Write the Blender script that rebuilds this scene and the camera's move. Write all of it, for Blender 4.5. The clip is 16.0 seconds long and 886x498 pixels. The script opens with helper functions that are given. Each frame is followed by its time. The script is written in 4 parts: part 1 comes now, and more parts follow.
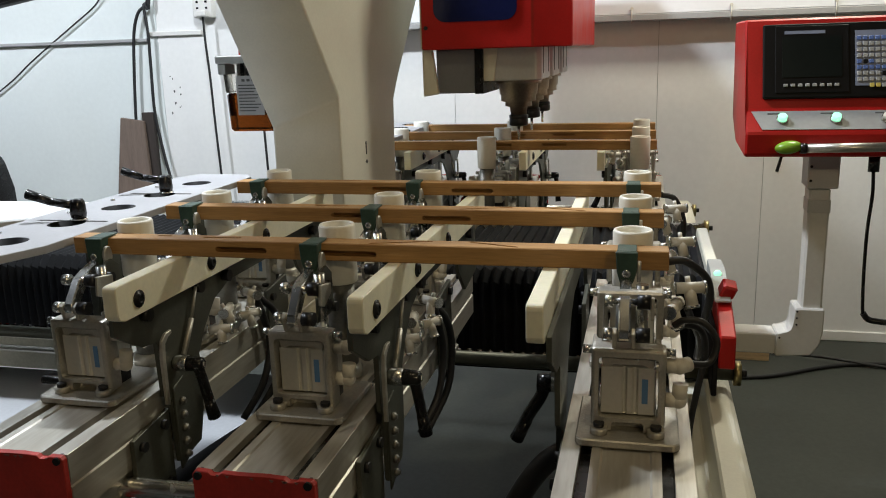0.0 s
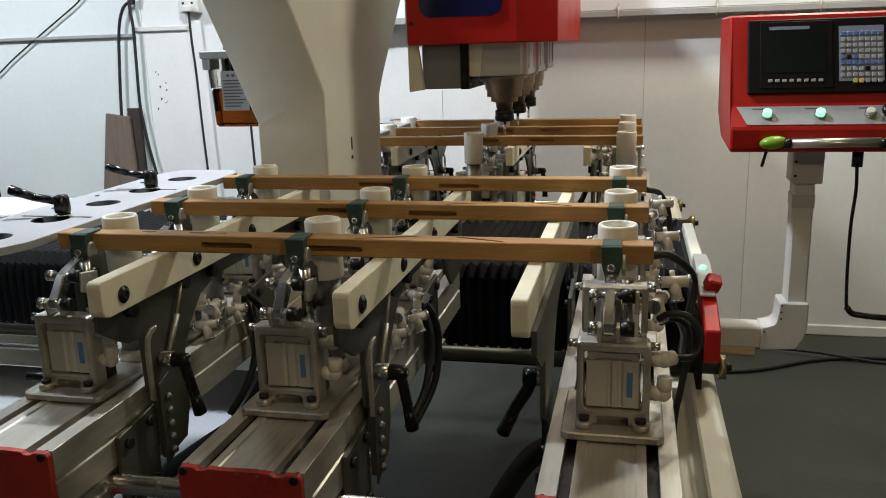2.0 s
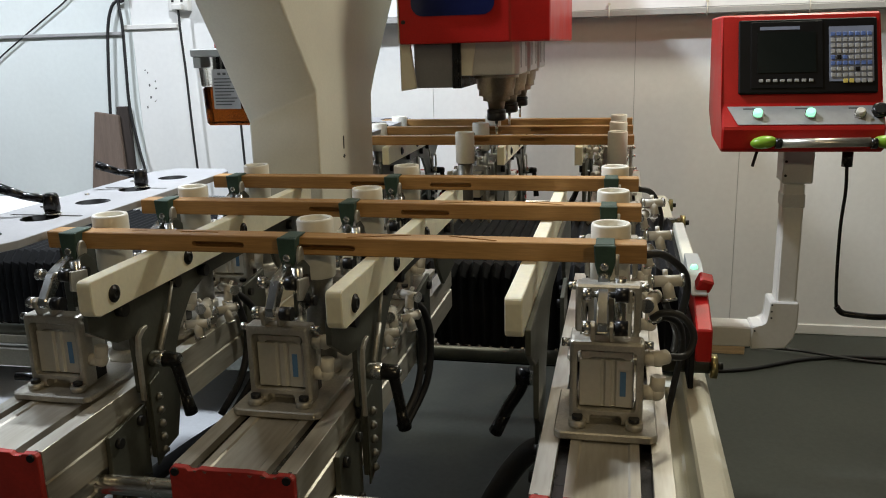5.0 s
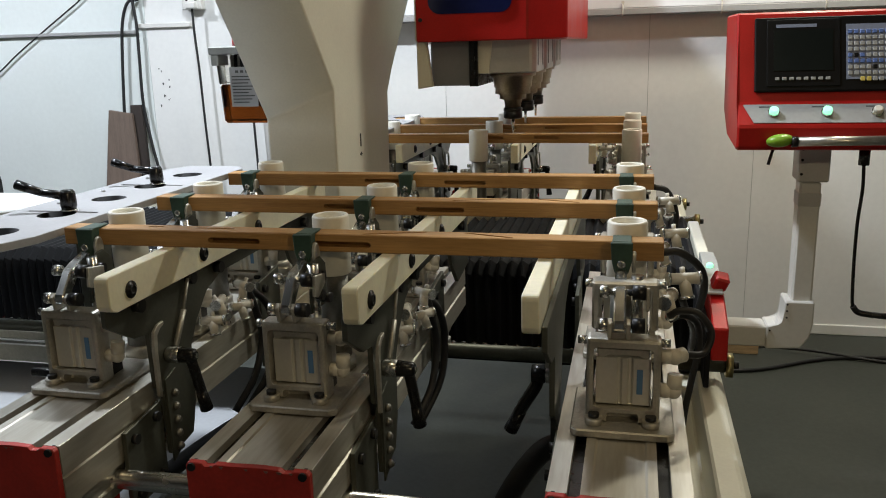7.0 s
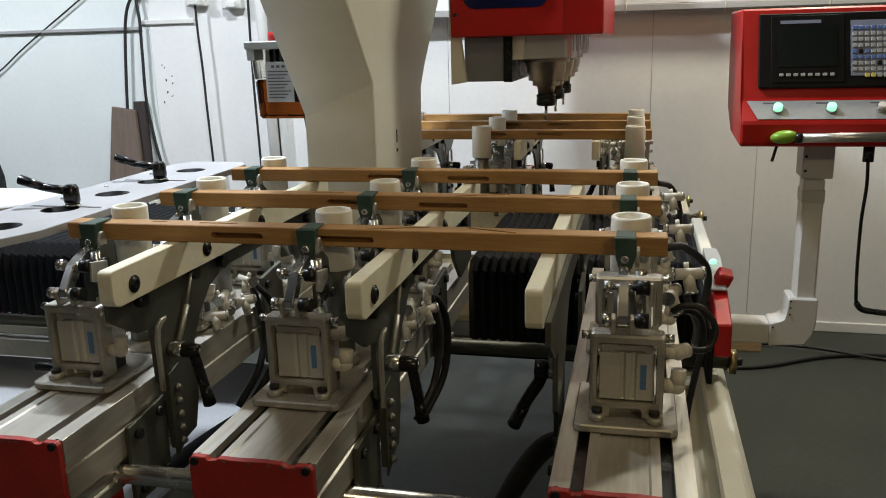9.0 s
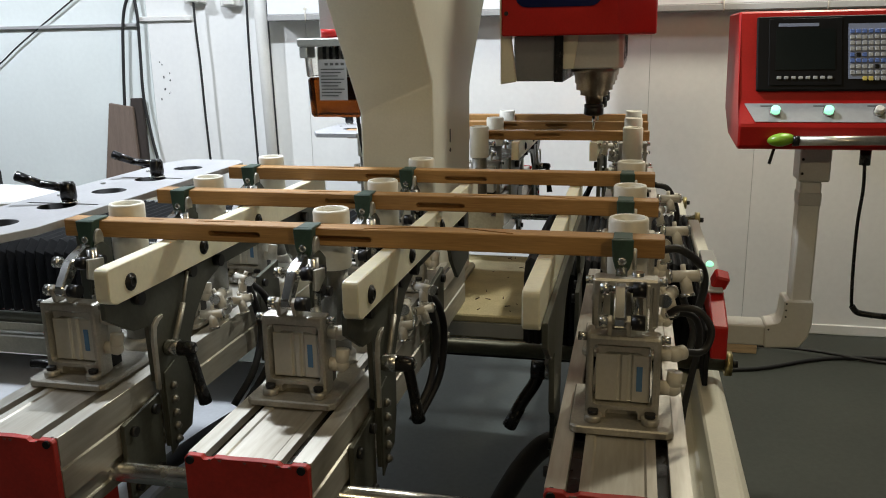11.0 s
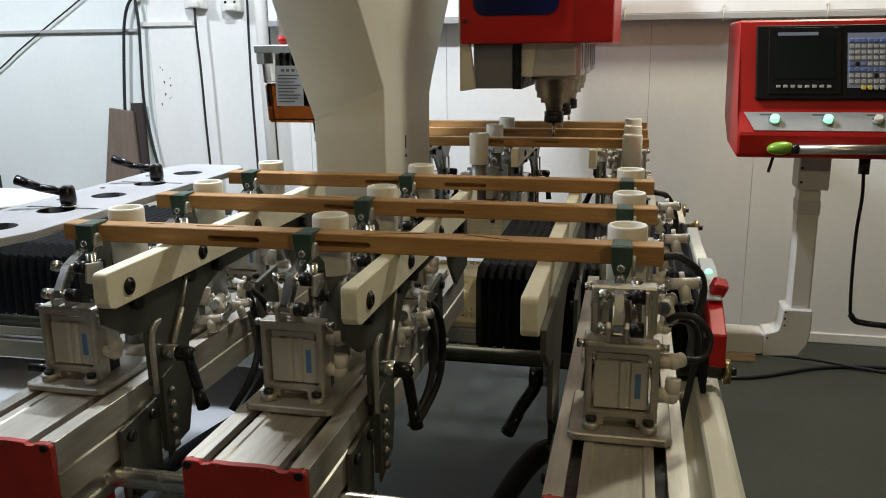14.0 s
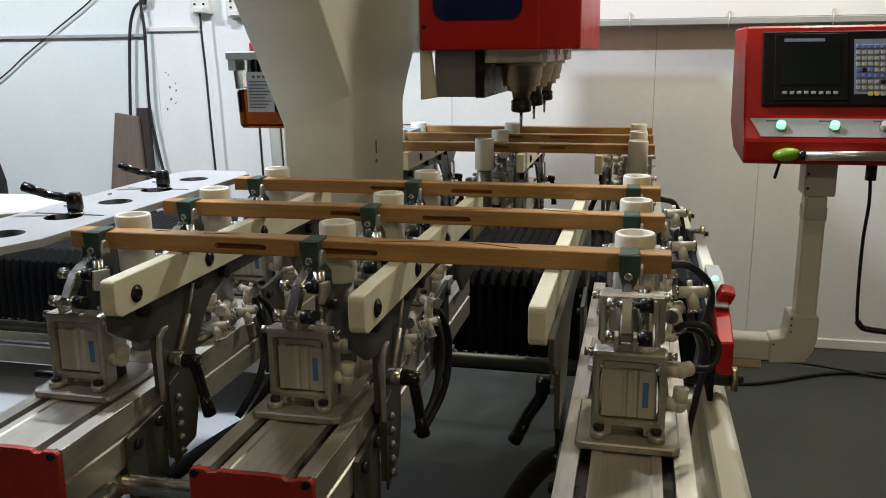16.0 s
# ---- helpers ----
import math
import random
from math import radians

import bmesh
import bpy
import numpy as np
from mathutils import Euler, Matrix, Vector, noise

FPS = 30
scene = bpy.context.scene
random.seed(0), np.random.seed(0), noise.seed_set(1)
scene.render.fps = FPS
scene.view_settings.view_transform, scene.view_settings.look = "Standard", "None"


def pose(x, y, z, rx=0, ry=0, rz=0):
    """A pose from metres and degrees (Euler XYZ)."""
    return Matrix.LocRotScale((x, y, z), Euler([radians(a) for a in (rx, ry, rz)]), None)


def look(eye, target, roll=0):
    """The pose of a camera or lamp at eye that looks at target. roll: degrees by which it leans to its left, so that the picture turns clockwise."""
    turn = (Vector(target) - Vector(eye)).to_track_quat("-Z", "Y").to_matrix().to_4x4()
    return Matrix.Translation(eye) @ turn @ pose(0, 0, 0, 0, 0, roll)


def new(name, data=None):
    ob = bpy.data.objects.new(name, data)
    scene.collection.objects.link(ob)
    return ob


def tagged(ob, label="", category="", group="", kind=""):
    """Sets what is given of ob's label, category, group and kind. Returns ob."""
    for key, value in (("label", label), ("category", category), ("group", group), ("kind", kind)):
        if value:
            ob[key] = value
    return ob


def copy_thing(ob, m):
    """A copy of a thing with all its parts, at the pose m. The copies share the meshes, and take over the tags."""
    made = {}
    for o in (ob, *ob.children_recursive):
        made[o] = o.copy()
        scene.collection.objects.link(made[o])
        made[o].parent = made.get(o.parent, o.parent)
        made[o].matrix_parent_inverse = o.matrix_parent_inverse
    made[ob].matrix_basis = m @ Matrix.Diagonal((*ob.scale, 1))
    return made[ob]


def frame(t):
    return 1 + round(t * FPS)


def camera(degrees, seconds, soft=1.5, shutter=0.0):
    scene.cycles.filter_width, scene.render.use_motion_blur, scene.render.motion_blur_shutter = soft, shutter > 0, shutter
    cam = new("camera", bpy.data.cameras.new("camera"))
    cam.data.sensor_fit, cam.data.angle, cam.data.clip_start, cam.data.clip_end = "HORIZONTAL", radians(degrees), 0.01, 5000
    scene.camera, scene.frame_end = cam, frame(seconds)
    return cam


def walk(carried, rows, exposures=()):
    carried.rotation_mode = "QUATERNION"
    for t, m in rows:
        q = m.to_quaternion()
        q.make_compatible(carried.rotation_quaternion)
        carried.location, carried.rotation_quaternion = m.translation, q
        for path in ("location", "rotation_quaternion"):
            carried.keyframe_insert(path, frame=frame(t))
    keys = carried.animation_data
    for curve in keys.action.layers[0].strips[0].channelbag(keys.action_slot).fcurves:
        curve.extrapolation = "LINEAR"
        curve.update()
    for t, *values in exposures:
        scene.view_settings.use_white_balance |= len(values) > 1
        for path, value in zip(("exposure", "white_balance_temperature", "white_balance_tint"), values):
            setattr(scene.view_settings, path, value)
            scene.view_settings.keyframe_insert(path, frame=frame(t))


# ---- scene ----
cam = camera(56.3, 16.0, soft=1.0)
PATH = [
    (0, (0.0142, -1.2528, 1.2702), (-0.4533, 0.633, 0.8046), -1.81),
    (0.5, (0.0167, -1.2544, 1.2704), (-0.4459, 0.633, 0.8012), -1.82),
    (1, (0.0203, -1.2546, 1.2679), (-0.4386, 0.633, 0.7985), -1.89),
    (1.5, (0.021, -1.2554, 1.2687), (-0.4305, 0.634, 0.7955), -1.85),
    (2, (0.0183, -1.2539, 1.2684), (-0.4215, 0.636, 0.793), -1.75),
    (2.5, (0.0148, -1.252, 1.2659), (-0.4139, 0.639, 0.7919), -1.7),
    (3, (0.015, -1.2515, 1.2654), (-0.4043, 0.642, 0.792), -1.7),
    (3.5, (0.0166, -1.2519, 1.2657), (-0.3964, 0.644, 0.7921), -1.63),
    (4, (0.0183, -1.2518, 1.2672), (-0.3948, 0.645, 0.7916), -1.59),
    (6.5, (0.0029, -1.2523, 1.2647), (-0.4271, 0.64, 0.7867), -1.51),
    (7, (0.005, -1.2523, 1.263), (-0.4365, 0.639, 0.7846), -1.56),
    (7.5, (0.0071, -1.2531, 1.2629), (-0.4442, 0.637, 0.7822), -1.55),
    (8, (0.0071, -1.2527, 1.2608), (-0.4475, 0.636, 0.7804), -1.58),
    (8.5, (0.0031, -1.2518, 1.2601), (-0.445, 0.635, 0.7771), -1.55),
    (9, (0.0035, -1.2521, 1.2589), (-0.4438, 0.637, 0.7749), -1.51),
    (11.5, (0.002, -1.2521, 1.261), (-0.4351, 0.638, 0.775), -0.92),
    (12, (0.0022, -1.2525, 1.2612), (-0.4345, 0.639, 0.777), -0.9),
    (12.5, (0.002, -1.252, 1.261), (-0.434, 0.639, 0.778), -0.8),
    (13, (0.0028, -1.2516, 1.2612), (-0.4338, 0.639, 0.7802), -0.75),
    (13.5, (0.0029, -1.2516, 1.2601), (-0.4343, 0.64, 0.7845), -0.69),
    (14, (0.0024, -1.2527, 1.26), (-0.4347, 0.641, 0.7896), -0.64),
    (14.5, (0.0029, -1.2517, 1.2601), (-0.4371, 0.644, 0.7952), -0.68),
    (15, (0.0001, -1.2528, 1.2626), (-0.4393, 0.645, 0.7995), -0.64),
    (15.5, (-0.0015, -1.2522, 1.2643), (-0.444, 0.645, 0.8031), -0.61),
    (16, (-0.0029, -1.251, 1.2655), (-0.4494, 0.643, 0.8041), -0.64),
]
walk(cam, [(t, look(eye, target, roll)) for t, eye, target, roll in PATH],
     exposures=[(0, -0.13), (1, -0.09), (2, -0.16), (2.5, -0.25), (3, -0.16), (3.5, -0.09), (4, -0.12), (6.5, -0.12), (8, -0.14), (9.2, -0.11), (11.5, -0.05), (13, -0.06), (15, -0.09), (16, -0.15)])

# ---- light ----
world = bpy.data.worlds.new("world")
scene.world = world
world.use_nodes = True
world.node_tree.nodes["Background"].inputs[0].default_value = (0.6, 0.7, 0.8, 1)
world.node_tree.nodes["Background"].inputs[1].default_value = 0.004



def area(name, eye, target, sx, sy, power, colour):
    lamp = bpy.data.lights.new(name, "AREA")
    lamp.shape, lamp.size, lamp.size_y, lamp.energy, lamp.color = "RECTANGLE", sx, sy, power, colour
    ob = new(name, lamp)
    ob.matrix_world = look(eye, target)
    return ob


area("ceiling_tube_left", (-3.85, 1.1, 2.85), (-3.0, 1.7, 0), 0.08, 0.24, 82, (0.85, 0.91, 1.0))
area("ceiling_tube_middle", (-1.165, 1.02, 2.85), (-1.12, 1.2, 0), 0.22, 0.10, 78, (0.86, 0.93, 1.0))
area("ceiling_tube_right", (0.8, 1.85, 2.85), (0.5, 2.1, 0), 0.5, 0.12, 40, (1.0, 0.955, 0.78))
area("ceiling_tube_front", (1.9, -3.1, 2.5), (-0.3, 1.2, 0.4), 0.14, 0.10, 17, (1.0, 0.79, 0.46))
area("ceiling_tube_above", (0.05, -0.7, 2.85), (0.0, 0.6, 0.4), 0.30, 0.10, 5, (1.0, 0.79, 0.46))
area("ceiling_tube_west", (-2.4, -0.7, 2.85), (-0.9, 0.7, 0.8), 0.12, 0.3, 7, (0.84, 0.91, 1.0))


# ---- materials ----
def mat(name, base, rough=0.5, metal=0.0, scale=8.0, vary=0.15, fine=90.0, bump=0.1, dark=None, stretch=None, rvary=0.12, coat=0.0, spot=0.0):
    """Principled surface with two scales of noise in colour, roughness and relief."""
    m = bpy.data.materials.new(name)
    m.use_nodes = True
    nt = m.node_tree
    bsdf = nt.nodes["Principled BSDF"]
    co = nt.nodes.new("ShaderNodeTexCoord")
    mp = nt.nodes.new("ShaderNodeMapping")
    mp.inputs["Scale"].default_value = stretch or (1, 1, 1)
    oi = nt.nodes.new("ShaderNodeObjectInfo")
    off = nt.nodes.new("ShaderNodeVectorMath")
    off.operation = "SCALE"
    off.inputs[0].default_value = (7.3, 3.1, 5.7)
    nt.links.new(oi.outputs["Random"], off.inputs["Scale"])
    nt.links.new(off.outputs[0], mp.inputs["Location"])
    nt.links.new(co.outputs["Object"], mp.inputs["Vector"])
    n1 = nt.nodes.new("ShaderNodeTexNoise")
    n1.inputs["Scale"].default_value, n1.inputs["Detail"].default_value = scale, 6
    n2 = nt.nodes.new("ShaderNodeTexNoise")
    n2.inputs["Scale"].default_value, n2.inputs["Detail"].default_value = fine, 4
    for n in (n1, n2):
        nt.links.new(mp.outputs[0], n.inputs["Vector"])
    mixf = nt.nodes.new("ShaderNodeMath")
    mixf.operation = "MULTIPLY_ADD"
    mixf.inputs[1].default_value = 0.35
    nt.links.new(n2.outputs["Fac"], mixf.inputs[0])
    half = nt.nodes.new("ShaderNodeMath")
    half.operation = "MULTIPLY"
    half.inputs[1].default_value = 0.65
    nt.links.new(n1.outputs["Fac"], half.inputs[0])
    nt.links.new(half.outputs[0], mixf.inputs[2])
    ramp = nt.nodes.new("ShaderNodeValToRGB")
    lo = dark or tuple(c * (1 - vary) for c in base)
    hi = tuple(min(1, c * (1 + vary * 0.6)) for c in base)
    ramp.color_ramp.elements[0].position, ramp.color_ramp.elements[0].color = 0.32, (*lo, 1)
    ramp.color_ramp.elements[1].position, ramp.color_ramp.elements[1].color = 0.66, (*hi, 1)
    nt.links.new(mixf.outputs[0], ramp.inputs["Fac"])
    nt.links.new(ramp.outputs["Color"], bsdf.inputs["Base Color"])
    rr = nt.nodes.new("ShaderNodeMapRange")
    rr.inputs["To Min"].default_value = max(0.03, rough - rvary)
    rr.inputs["To Max"].default_value = min(1, rough + rvary)
    nt.links.new(n1.outputs["Fac"], rr.inputs["Value"])
    nt.links.new(rr.outputs["Result"], bsdf.inputs["Roughness"])
    bsdf.inputs["Metallic"].default_value = metal
    bsdf.inputs["Coat Weight"].default_value = coat
    if bump:
        b = nt.nodes.new("ShaderNodeBump")
        b.inputs["Strength"].default_value, b.inputs["Distance"].default_value = bump, 0.002
        nt.links.new(n2.outputs["Fac"], b.inputs["Height"])
        nt.links.new(b.outputs["Normal"], bsdf.inputs["Normal"])
    return m


def glow(name, colour, strength):
    m = mat(name, colour, 0.3, bump=0)
    b = m.node_tree.nodes["Principled BSDF"]
    b.inputs["Emission Color"].default_value, b.inputs["Emission Strength"].default_value = (*colour, 1), strength
    return m


def glass(name, colour, rough=0.1, ior=1.45):
    m = mat(name, colour, rough, bump=0, vary=0.05)
    b = m.node_tree.nodes["Principled BSDF"]
    b.inputs["Transmission Weight"].default_value, b.inputs["IOR"].default_value = 1.0, ior
    return m


ALU = mat("brushed_aluminium", (0.66, 0.64, 0.59), 0.34, 0.9, 14, 0.22, 160, 0.06, stretch=(1, 0.15, 1))
RAIL = mat("polished_aluminium_rail", (0.68, 0.66, 0.60), 0.36, 0.72, 10, 0.2, 140, 0.05, dark=(0.48, 0.43, 0.35), stretch=(1, 0.1, 1), rvary=0.08)
PLATE = mat("matt_anodised_plate", (0.42, 0.42, 0.44), 0.5, 0.2, 10, 0.12, 160, 0.05)
CAST = mat("cast_aluminium", (0.53, 0.51, 0.46), 0.48, 0.75, 30, 0.25, 260, 0.25)
DULL = mat("dull_cast_frame", (0.25, 0.245, 0.225), 0.45, 0.8, 30, 0.25, 260, 0.2)
STEEL = mat("grey_steel_plate", (0.105, 0.11, 0.092), 0.45, 0.5, 12, 0.25, 140, 0.08)
CHROME = mat("chromed_steel", (0.72, 0.72, 0.70), 0.25, 1.0, 20, 0.12, 200, 0.02)
RED = mat("red_enamel", (0.46, 0.012, 0.010), 0.40, 0, 10, 0.18, 220, 0.05)
RED.node_tree.nodes["Principled BSDF"].inputs["Specular IOR Level"].default_value = 0.3
WORNRED = mat("scratched_red_enamel", (0.42, 0.03, 0.022), 0.5, 0, 16, 0.3, 150, 0.15)
CREAM = mat("cream_machine_enamel", (0.76, 0.745, 0.64), 0.42, 0, 7, 0.08, 180, 0.06)
POSTG = mat("pale_grey_enamel", (0.60, 0.60, 0.59), 0.45, 0, 7, 0.1, 180, 0.05)
GREYP = mat("grey_enamel", (0.42, 0.43, 0.42), 0.45, 0, 7, 0.1, 180, 0.05)
NYLON = mat("white_nylon", (0.88, 0.84, 0.66), 0.42, 0, 18, 0.10, 120, 0.08)
SLEEVE = mat("translucent_white_nylon", (0.80, 0.78, 0.70), 0.38, 0, 18, 0.08, 120, 0.05)
NYLON.node_tree.nodes["Principled BSDF"].inputs["Subsurface Weight"].default_value = 0.25
NYLON.node_tree.nodes["Principled BSDF"].inputs["Subsurface Radius"].default_value = (0.01, 0.008, 0.005)
WOOD = mat("planed_hardwood", (0.43, 0.235, 0.078), 0.5, 0, 6, 0.25, 60, 0.2, dark=(0.25, 0.125, 0.040), stretch=(0.5, 7, 7))
PINE = mat("rough_pine", (0.52, 0.36, 0.2), 0.7, 0, 10, 0.35, 80, 0.3, stretch=(0.6, 8, 8))
OLDWOOD = mat("weathered_board", (0.17, 0.125, 0.10), 0.8, 0, 5, 0.3, 60, 0.4, stretch=(6, 6, 0.5))
GREEN = mat("green_rubber", (0.028, 0.062, 0.044), 0.6, 0, 30, 0.3, 200, 0.2)
RUBBER = mat("black_rubber", (0.016, 0.016, 0.018), 0.5, 0, 20, 0.4, 150, 0.2)
BELLOW = mat("black_bellows_cloth", (0.005, 0.0055, 0.007), 0.7, 0, 25, 0.5, 180, 0.3)
BELLOW.node_tree.nodes["Principled BSDF"].inputs["Specular IOR Level"].default_value = 0.25
BLACK = mat("black_plastic", (0.009, 0.009, 0.010), 0.26, 0, 20, 0.3, 200, 0.05)
BOLT = mat("black_oxide_steel", (0.03, 0.03, 0.032), 0.35, 0.6, 30, 0.3, 200, 0.05)
FITTING = mat("grey_fitting_plastic", (0.70, 0.67, 0.60), 0.4, 0, 30, 0.12, 200, 0.06)
BRASS = mat("brass", (0.42, 0.36, 0.18), 0.35, 0.9, 30, 0.25, 200, 0.1)
WALLG = mat("pale_green_white_panel", (0.71, 0.755, 0.745), 0.5, 0, 1.6, 0.06, 40, 0.06)
WALL = mat("white_panel_wall", (0.80, 0.80, 0.785), 0.55, 0, 1.6, 0.06, 40, 0.06)
FLOOR = mat("grey_floor_paint", (0.062, 0.068, 0.060), 0.55, 0, 2.2, 0.22, 60, 0.08)
FLOOR.node_tree.nodes["Principled BSDF"].inputs["Specular IOR Level"].default_value = 0.22
# next two: for surfaces out of view, darkened to cut bounced light
SHADE = mat("unseen_wall_darkened", (0.18, 0.175, 0.16), 0.8, 0, 2, 0.1, 60, 0.05)
CEIL = mat("unseen_ceiling_darkened", (0.13, 0.13, 0.125), 0.8, 0, 2, 0.08, 60, 0.05)
BOARDW = mat("white_banner", (0.82, 0.83, 0.86), 0.5, 0, 3, 0.04, 60, 0.03)
TRIMG = mat("grey_plastic_trim", (0.36, 0.36, 0.36), 0.5, 0, 6, 0.12, 90, 0.05)
PVC = mat("white_plastic_pipe", (0.72, 0.71, 0.68), 0.4, 0, 5, 0.08, 90, 0.04)
BLUE = mat("dark_blue_acrylic", (0.008, 0.012, 0.07), 0.15, 0, 5, 0.2, 60, 0)
SPINDLE = mat("spindle_bronze_steel", (0.42, 0.36, 0.30), 0.35, 0.85, 20, 0.25, 160, 0.08)
SILVER = mat("silver_motor_shell", (0.62, 0.62, 0.62), 0.42, 0.35, 8, 0.1, 160, 0.05)
SLATE = mat("slate_motor_shell", (0.20, 0.205, 0.23), 0.45, 0.2, 8, 0.12, 160, 0.05)
CYLIN = mat("pale_anodised_cylinder", (0.66, 0.65, 0.60), 0.4, 0.5, 8, 0.1, 160, 0.05)
DARKWOOD = mat("dark_stained_plank", (0.035, 0.026, 0.022), 0.7, 0, 5, 0.3, 60, 0.3, stretch=(6, 6, 0.5))
CHALK = mat("pale_chipped_paint", (0.22, 0.12, 0.10), 0.7, 0, 30, 0.3, 200, 0.2)
MATTE = mat("matt_black_plastic", (0.006, 0.006, 0.0065), 0.5, 0, 20, 0.3, 200, 0.05)
MATTE.node_tree.nodes["Principled BSDF"].inputs["Specular IOR Level"].default_value = 0.15
SCREEN = mat("dark_display_glass", (0.009, 0.012, 0.011), 0.32, 0, 5, 0.2, 60, 0)
SCREEN.node_tree.nodes["Principled BSDF"].inputs["Specular IOR Level"].default_value = 0.12
KEYG = mat("pale_keys", (0.38, 0.38, 0.37), 0.5, 0, 30, 0.1, 100, 0)
KEYB = mat("blue_keys", (0.10, 0.17, 0.42), 0.5, 0, 30, 0.1, 100, 0)
KEYY = mat("yellow_keys", (0.7, 0.55, 0.12), 0.5, 0, 30, 0.1, 100, 0)
KEYP = mat("slate_key_field", (0.22, 0.25, 0.34), 0.5, 0, 30, 0.1, 100, 0)
LIME = mat("lime_green_plastic", (0.22, 0.42, 0.03), 0.35, 0, 20, 0.15, 100, 0.05)
LAMPG = glow("lit_green_button", (0.36, 1.0, 0.62), 1.25)
AMBER = glass("amber_oil_glass", (0.75, 0.33, 0.07), 0.12)
OIL = glass("amber_oil", (0.17, 0.042, 0.006), 0.12)
CLEAR = glass("clear_plastic", (0.85, 0.82, 0.75), 0.15)
PAPER = mat("printed_paper", (0.45, 0.45, 0.46), 0.7, 0, 10, 0.06, 100, 0)
INK = mat("grey_ink", (0.10, 0.10, 0.10), 0.7, 0, 10, 0.1, 100, 0)
BLUELAB = mat("blue_label", (0.10, 0.22, 0.42), 0.4, 0, 20, 0.1, 100, 0)
SAWDUST = mat("sawdust_on_plate", (0.66, 0.58, 0.36), 0.85, 0, 9, 0.25, 220, 0.9, dark=(0.50, 0.43, 0.25))
TRAY = mat("grey_white_sheet_metal", (0.46, 0.475, 0.50), 0.45, 0, 4, 0.12, 100, 0.04)
TABLEW = mat("white_laminate", (0.80, 0.81, 0.82), 0.4, 0, 4, 0.04, 100, 0.03)


# ---- building helpers ----
def box(bm, x0, x1, y0, y1, z0, z1, bevel=0.0, seg=1):
    vs = [bm.verts.new((x, y, z)) for x in (x0, x1) for y in (y0, y1) for z in (z0, z1)]
    fs = [bm.faces.new([vs[k] for k in q]) for q in ((0, 1, 3, 2), (4, 6, 7, 5), (0, 4, 5, 1), (2, 3, 7, 6), (0, 2, 6, 4), (1, 5, 7, 3))]
    if bevel:
        es = list({e for f in fs for e in f.edges})
        bmesh.ops.bevel(bm, geom=es, offset=bevel, segments=seg, affect="EDGES", profile=0.5)
    return bm


def rod(bm, a, b, r, r2=None, n=16, caps=True):
    a, b = Vector(a), Vector(b)
    r2 = r if r2 is None else r2
    turn = (b - a).to_track_quat("Z", "Y").to_matrix()
    rings = []
    for p, q in ((a, r), (b, r2)):
        rings.append([bm.verts.new(p + turn @ Vector((q * math.cos(k * math.tau / n), q * math.sin(k * math.tau / n), 0))) for k in range(n)])
    for k in range(n):
        f = bm.faces.new((rings[0][k], rings[0][(k + 1) % n], rings[1][(k + 1) % n], rings[1][k]))
        f.smooth = True
    if caps:
        bm.faces.new(rings[0][::-1])
        bm.faces.new(rings[1])
    return bm


def lathe(bm, prof, n=24, at=(0, 0, 0), axis="Z"):
    """Turned shape from (radius, height) pairs."""
    rings = []
    for r, z in prof:
        ring = []
        for k in range(n):
            c, s = r * math.cos(k * math.tau / n), r * math.sin(k * math.tau / n)
            p = (c, s, z) if axis == "Z" else ((c, z, s) if axis == "Y" else (z, c, s))
            ring.append(bm.verts.new(Vector(at) + Vector(p)))
        rings.append(ring)
    for a, b in zip(rings, rings[1:]):
        for k in range(n):
            bm.faces.new((a[k], a[(k + 1) % n], b[(k + 1) % n], b[k])).smooth = True
    bm.faces.new(rings[0][::-1])
    bm.faces.new(rings[-1])
    return bm


def prism(bm, pts, axis, a, b, bevel=0.0):
    """A flat outline pushed from a to b along an axis; the outline's two coordinates are the other axes in order."""
    def at(p, v):
        return {"x": (v, p[0], p[1]), "y": (p[0], v, p[1]), "z": (p[0], p[1], v)}[axis]
    lo, hi = [bm.verts.new(at(p, a)) for p in pts], [bm.verts.new(at(p, b)) for p in pts]
    n = len(pts)
    fs = [bm.faces.new(lo), bm.faces.new(hi[::-1])] + [bm.faces.new((lo[k], hi[k], hi[(k + 1) % n], lo[(k + 1) % n])) for k in range(n)]
    if bevel:
        bmesh.ops.bevel(bm, geom=list({e for f in fs for e in f.edges}), offset=bevel, segments=1, affect="EDGES", profile=0.5)
    return bm


def smooth_points(pts, steps=6):
    """Catmull-Rom points through the given ones."""
    ps = [Vector(p) for p in pts]
    ps = [2 * ps[0] - ps[1]] + ps + [2 * ps[-1] - ps[-2]]
    out = []
    for k in range(1, len(ps) - 2):
        p0, p1, p2, p3 = ps[k - 1:k + 3]
        for s in range(steps):
            t = s / steps
            out.append(0.5 * (2 * p1 + (p2 - p0) * t + (2 * p0 - 5 * p1 + 4 * p2 - p3) * t * t + (3 * p1 - p0 - 3 * p2 + p3) * t ** 3))
    return out + [ps[-2]]


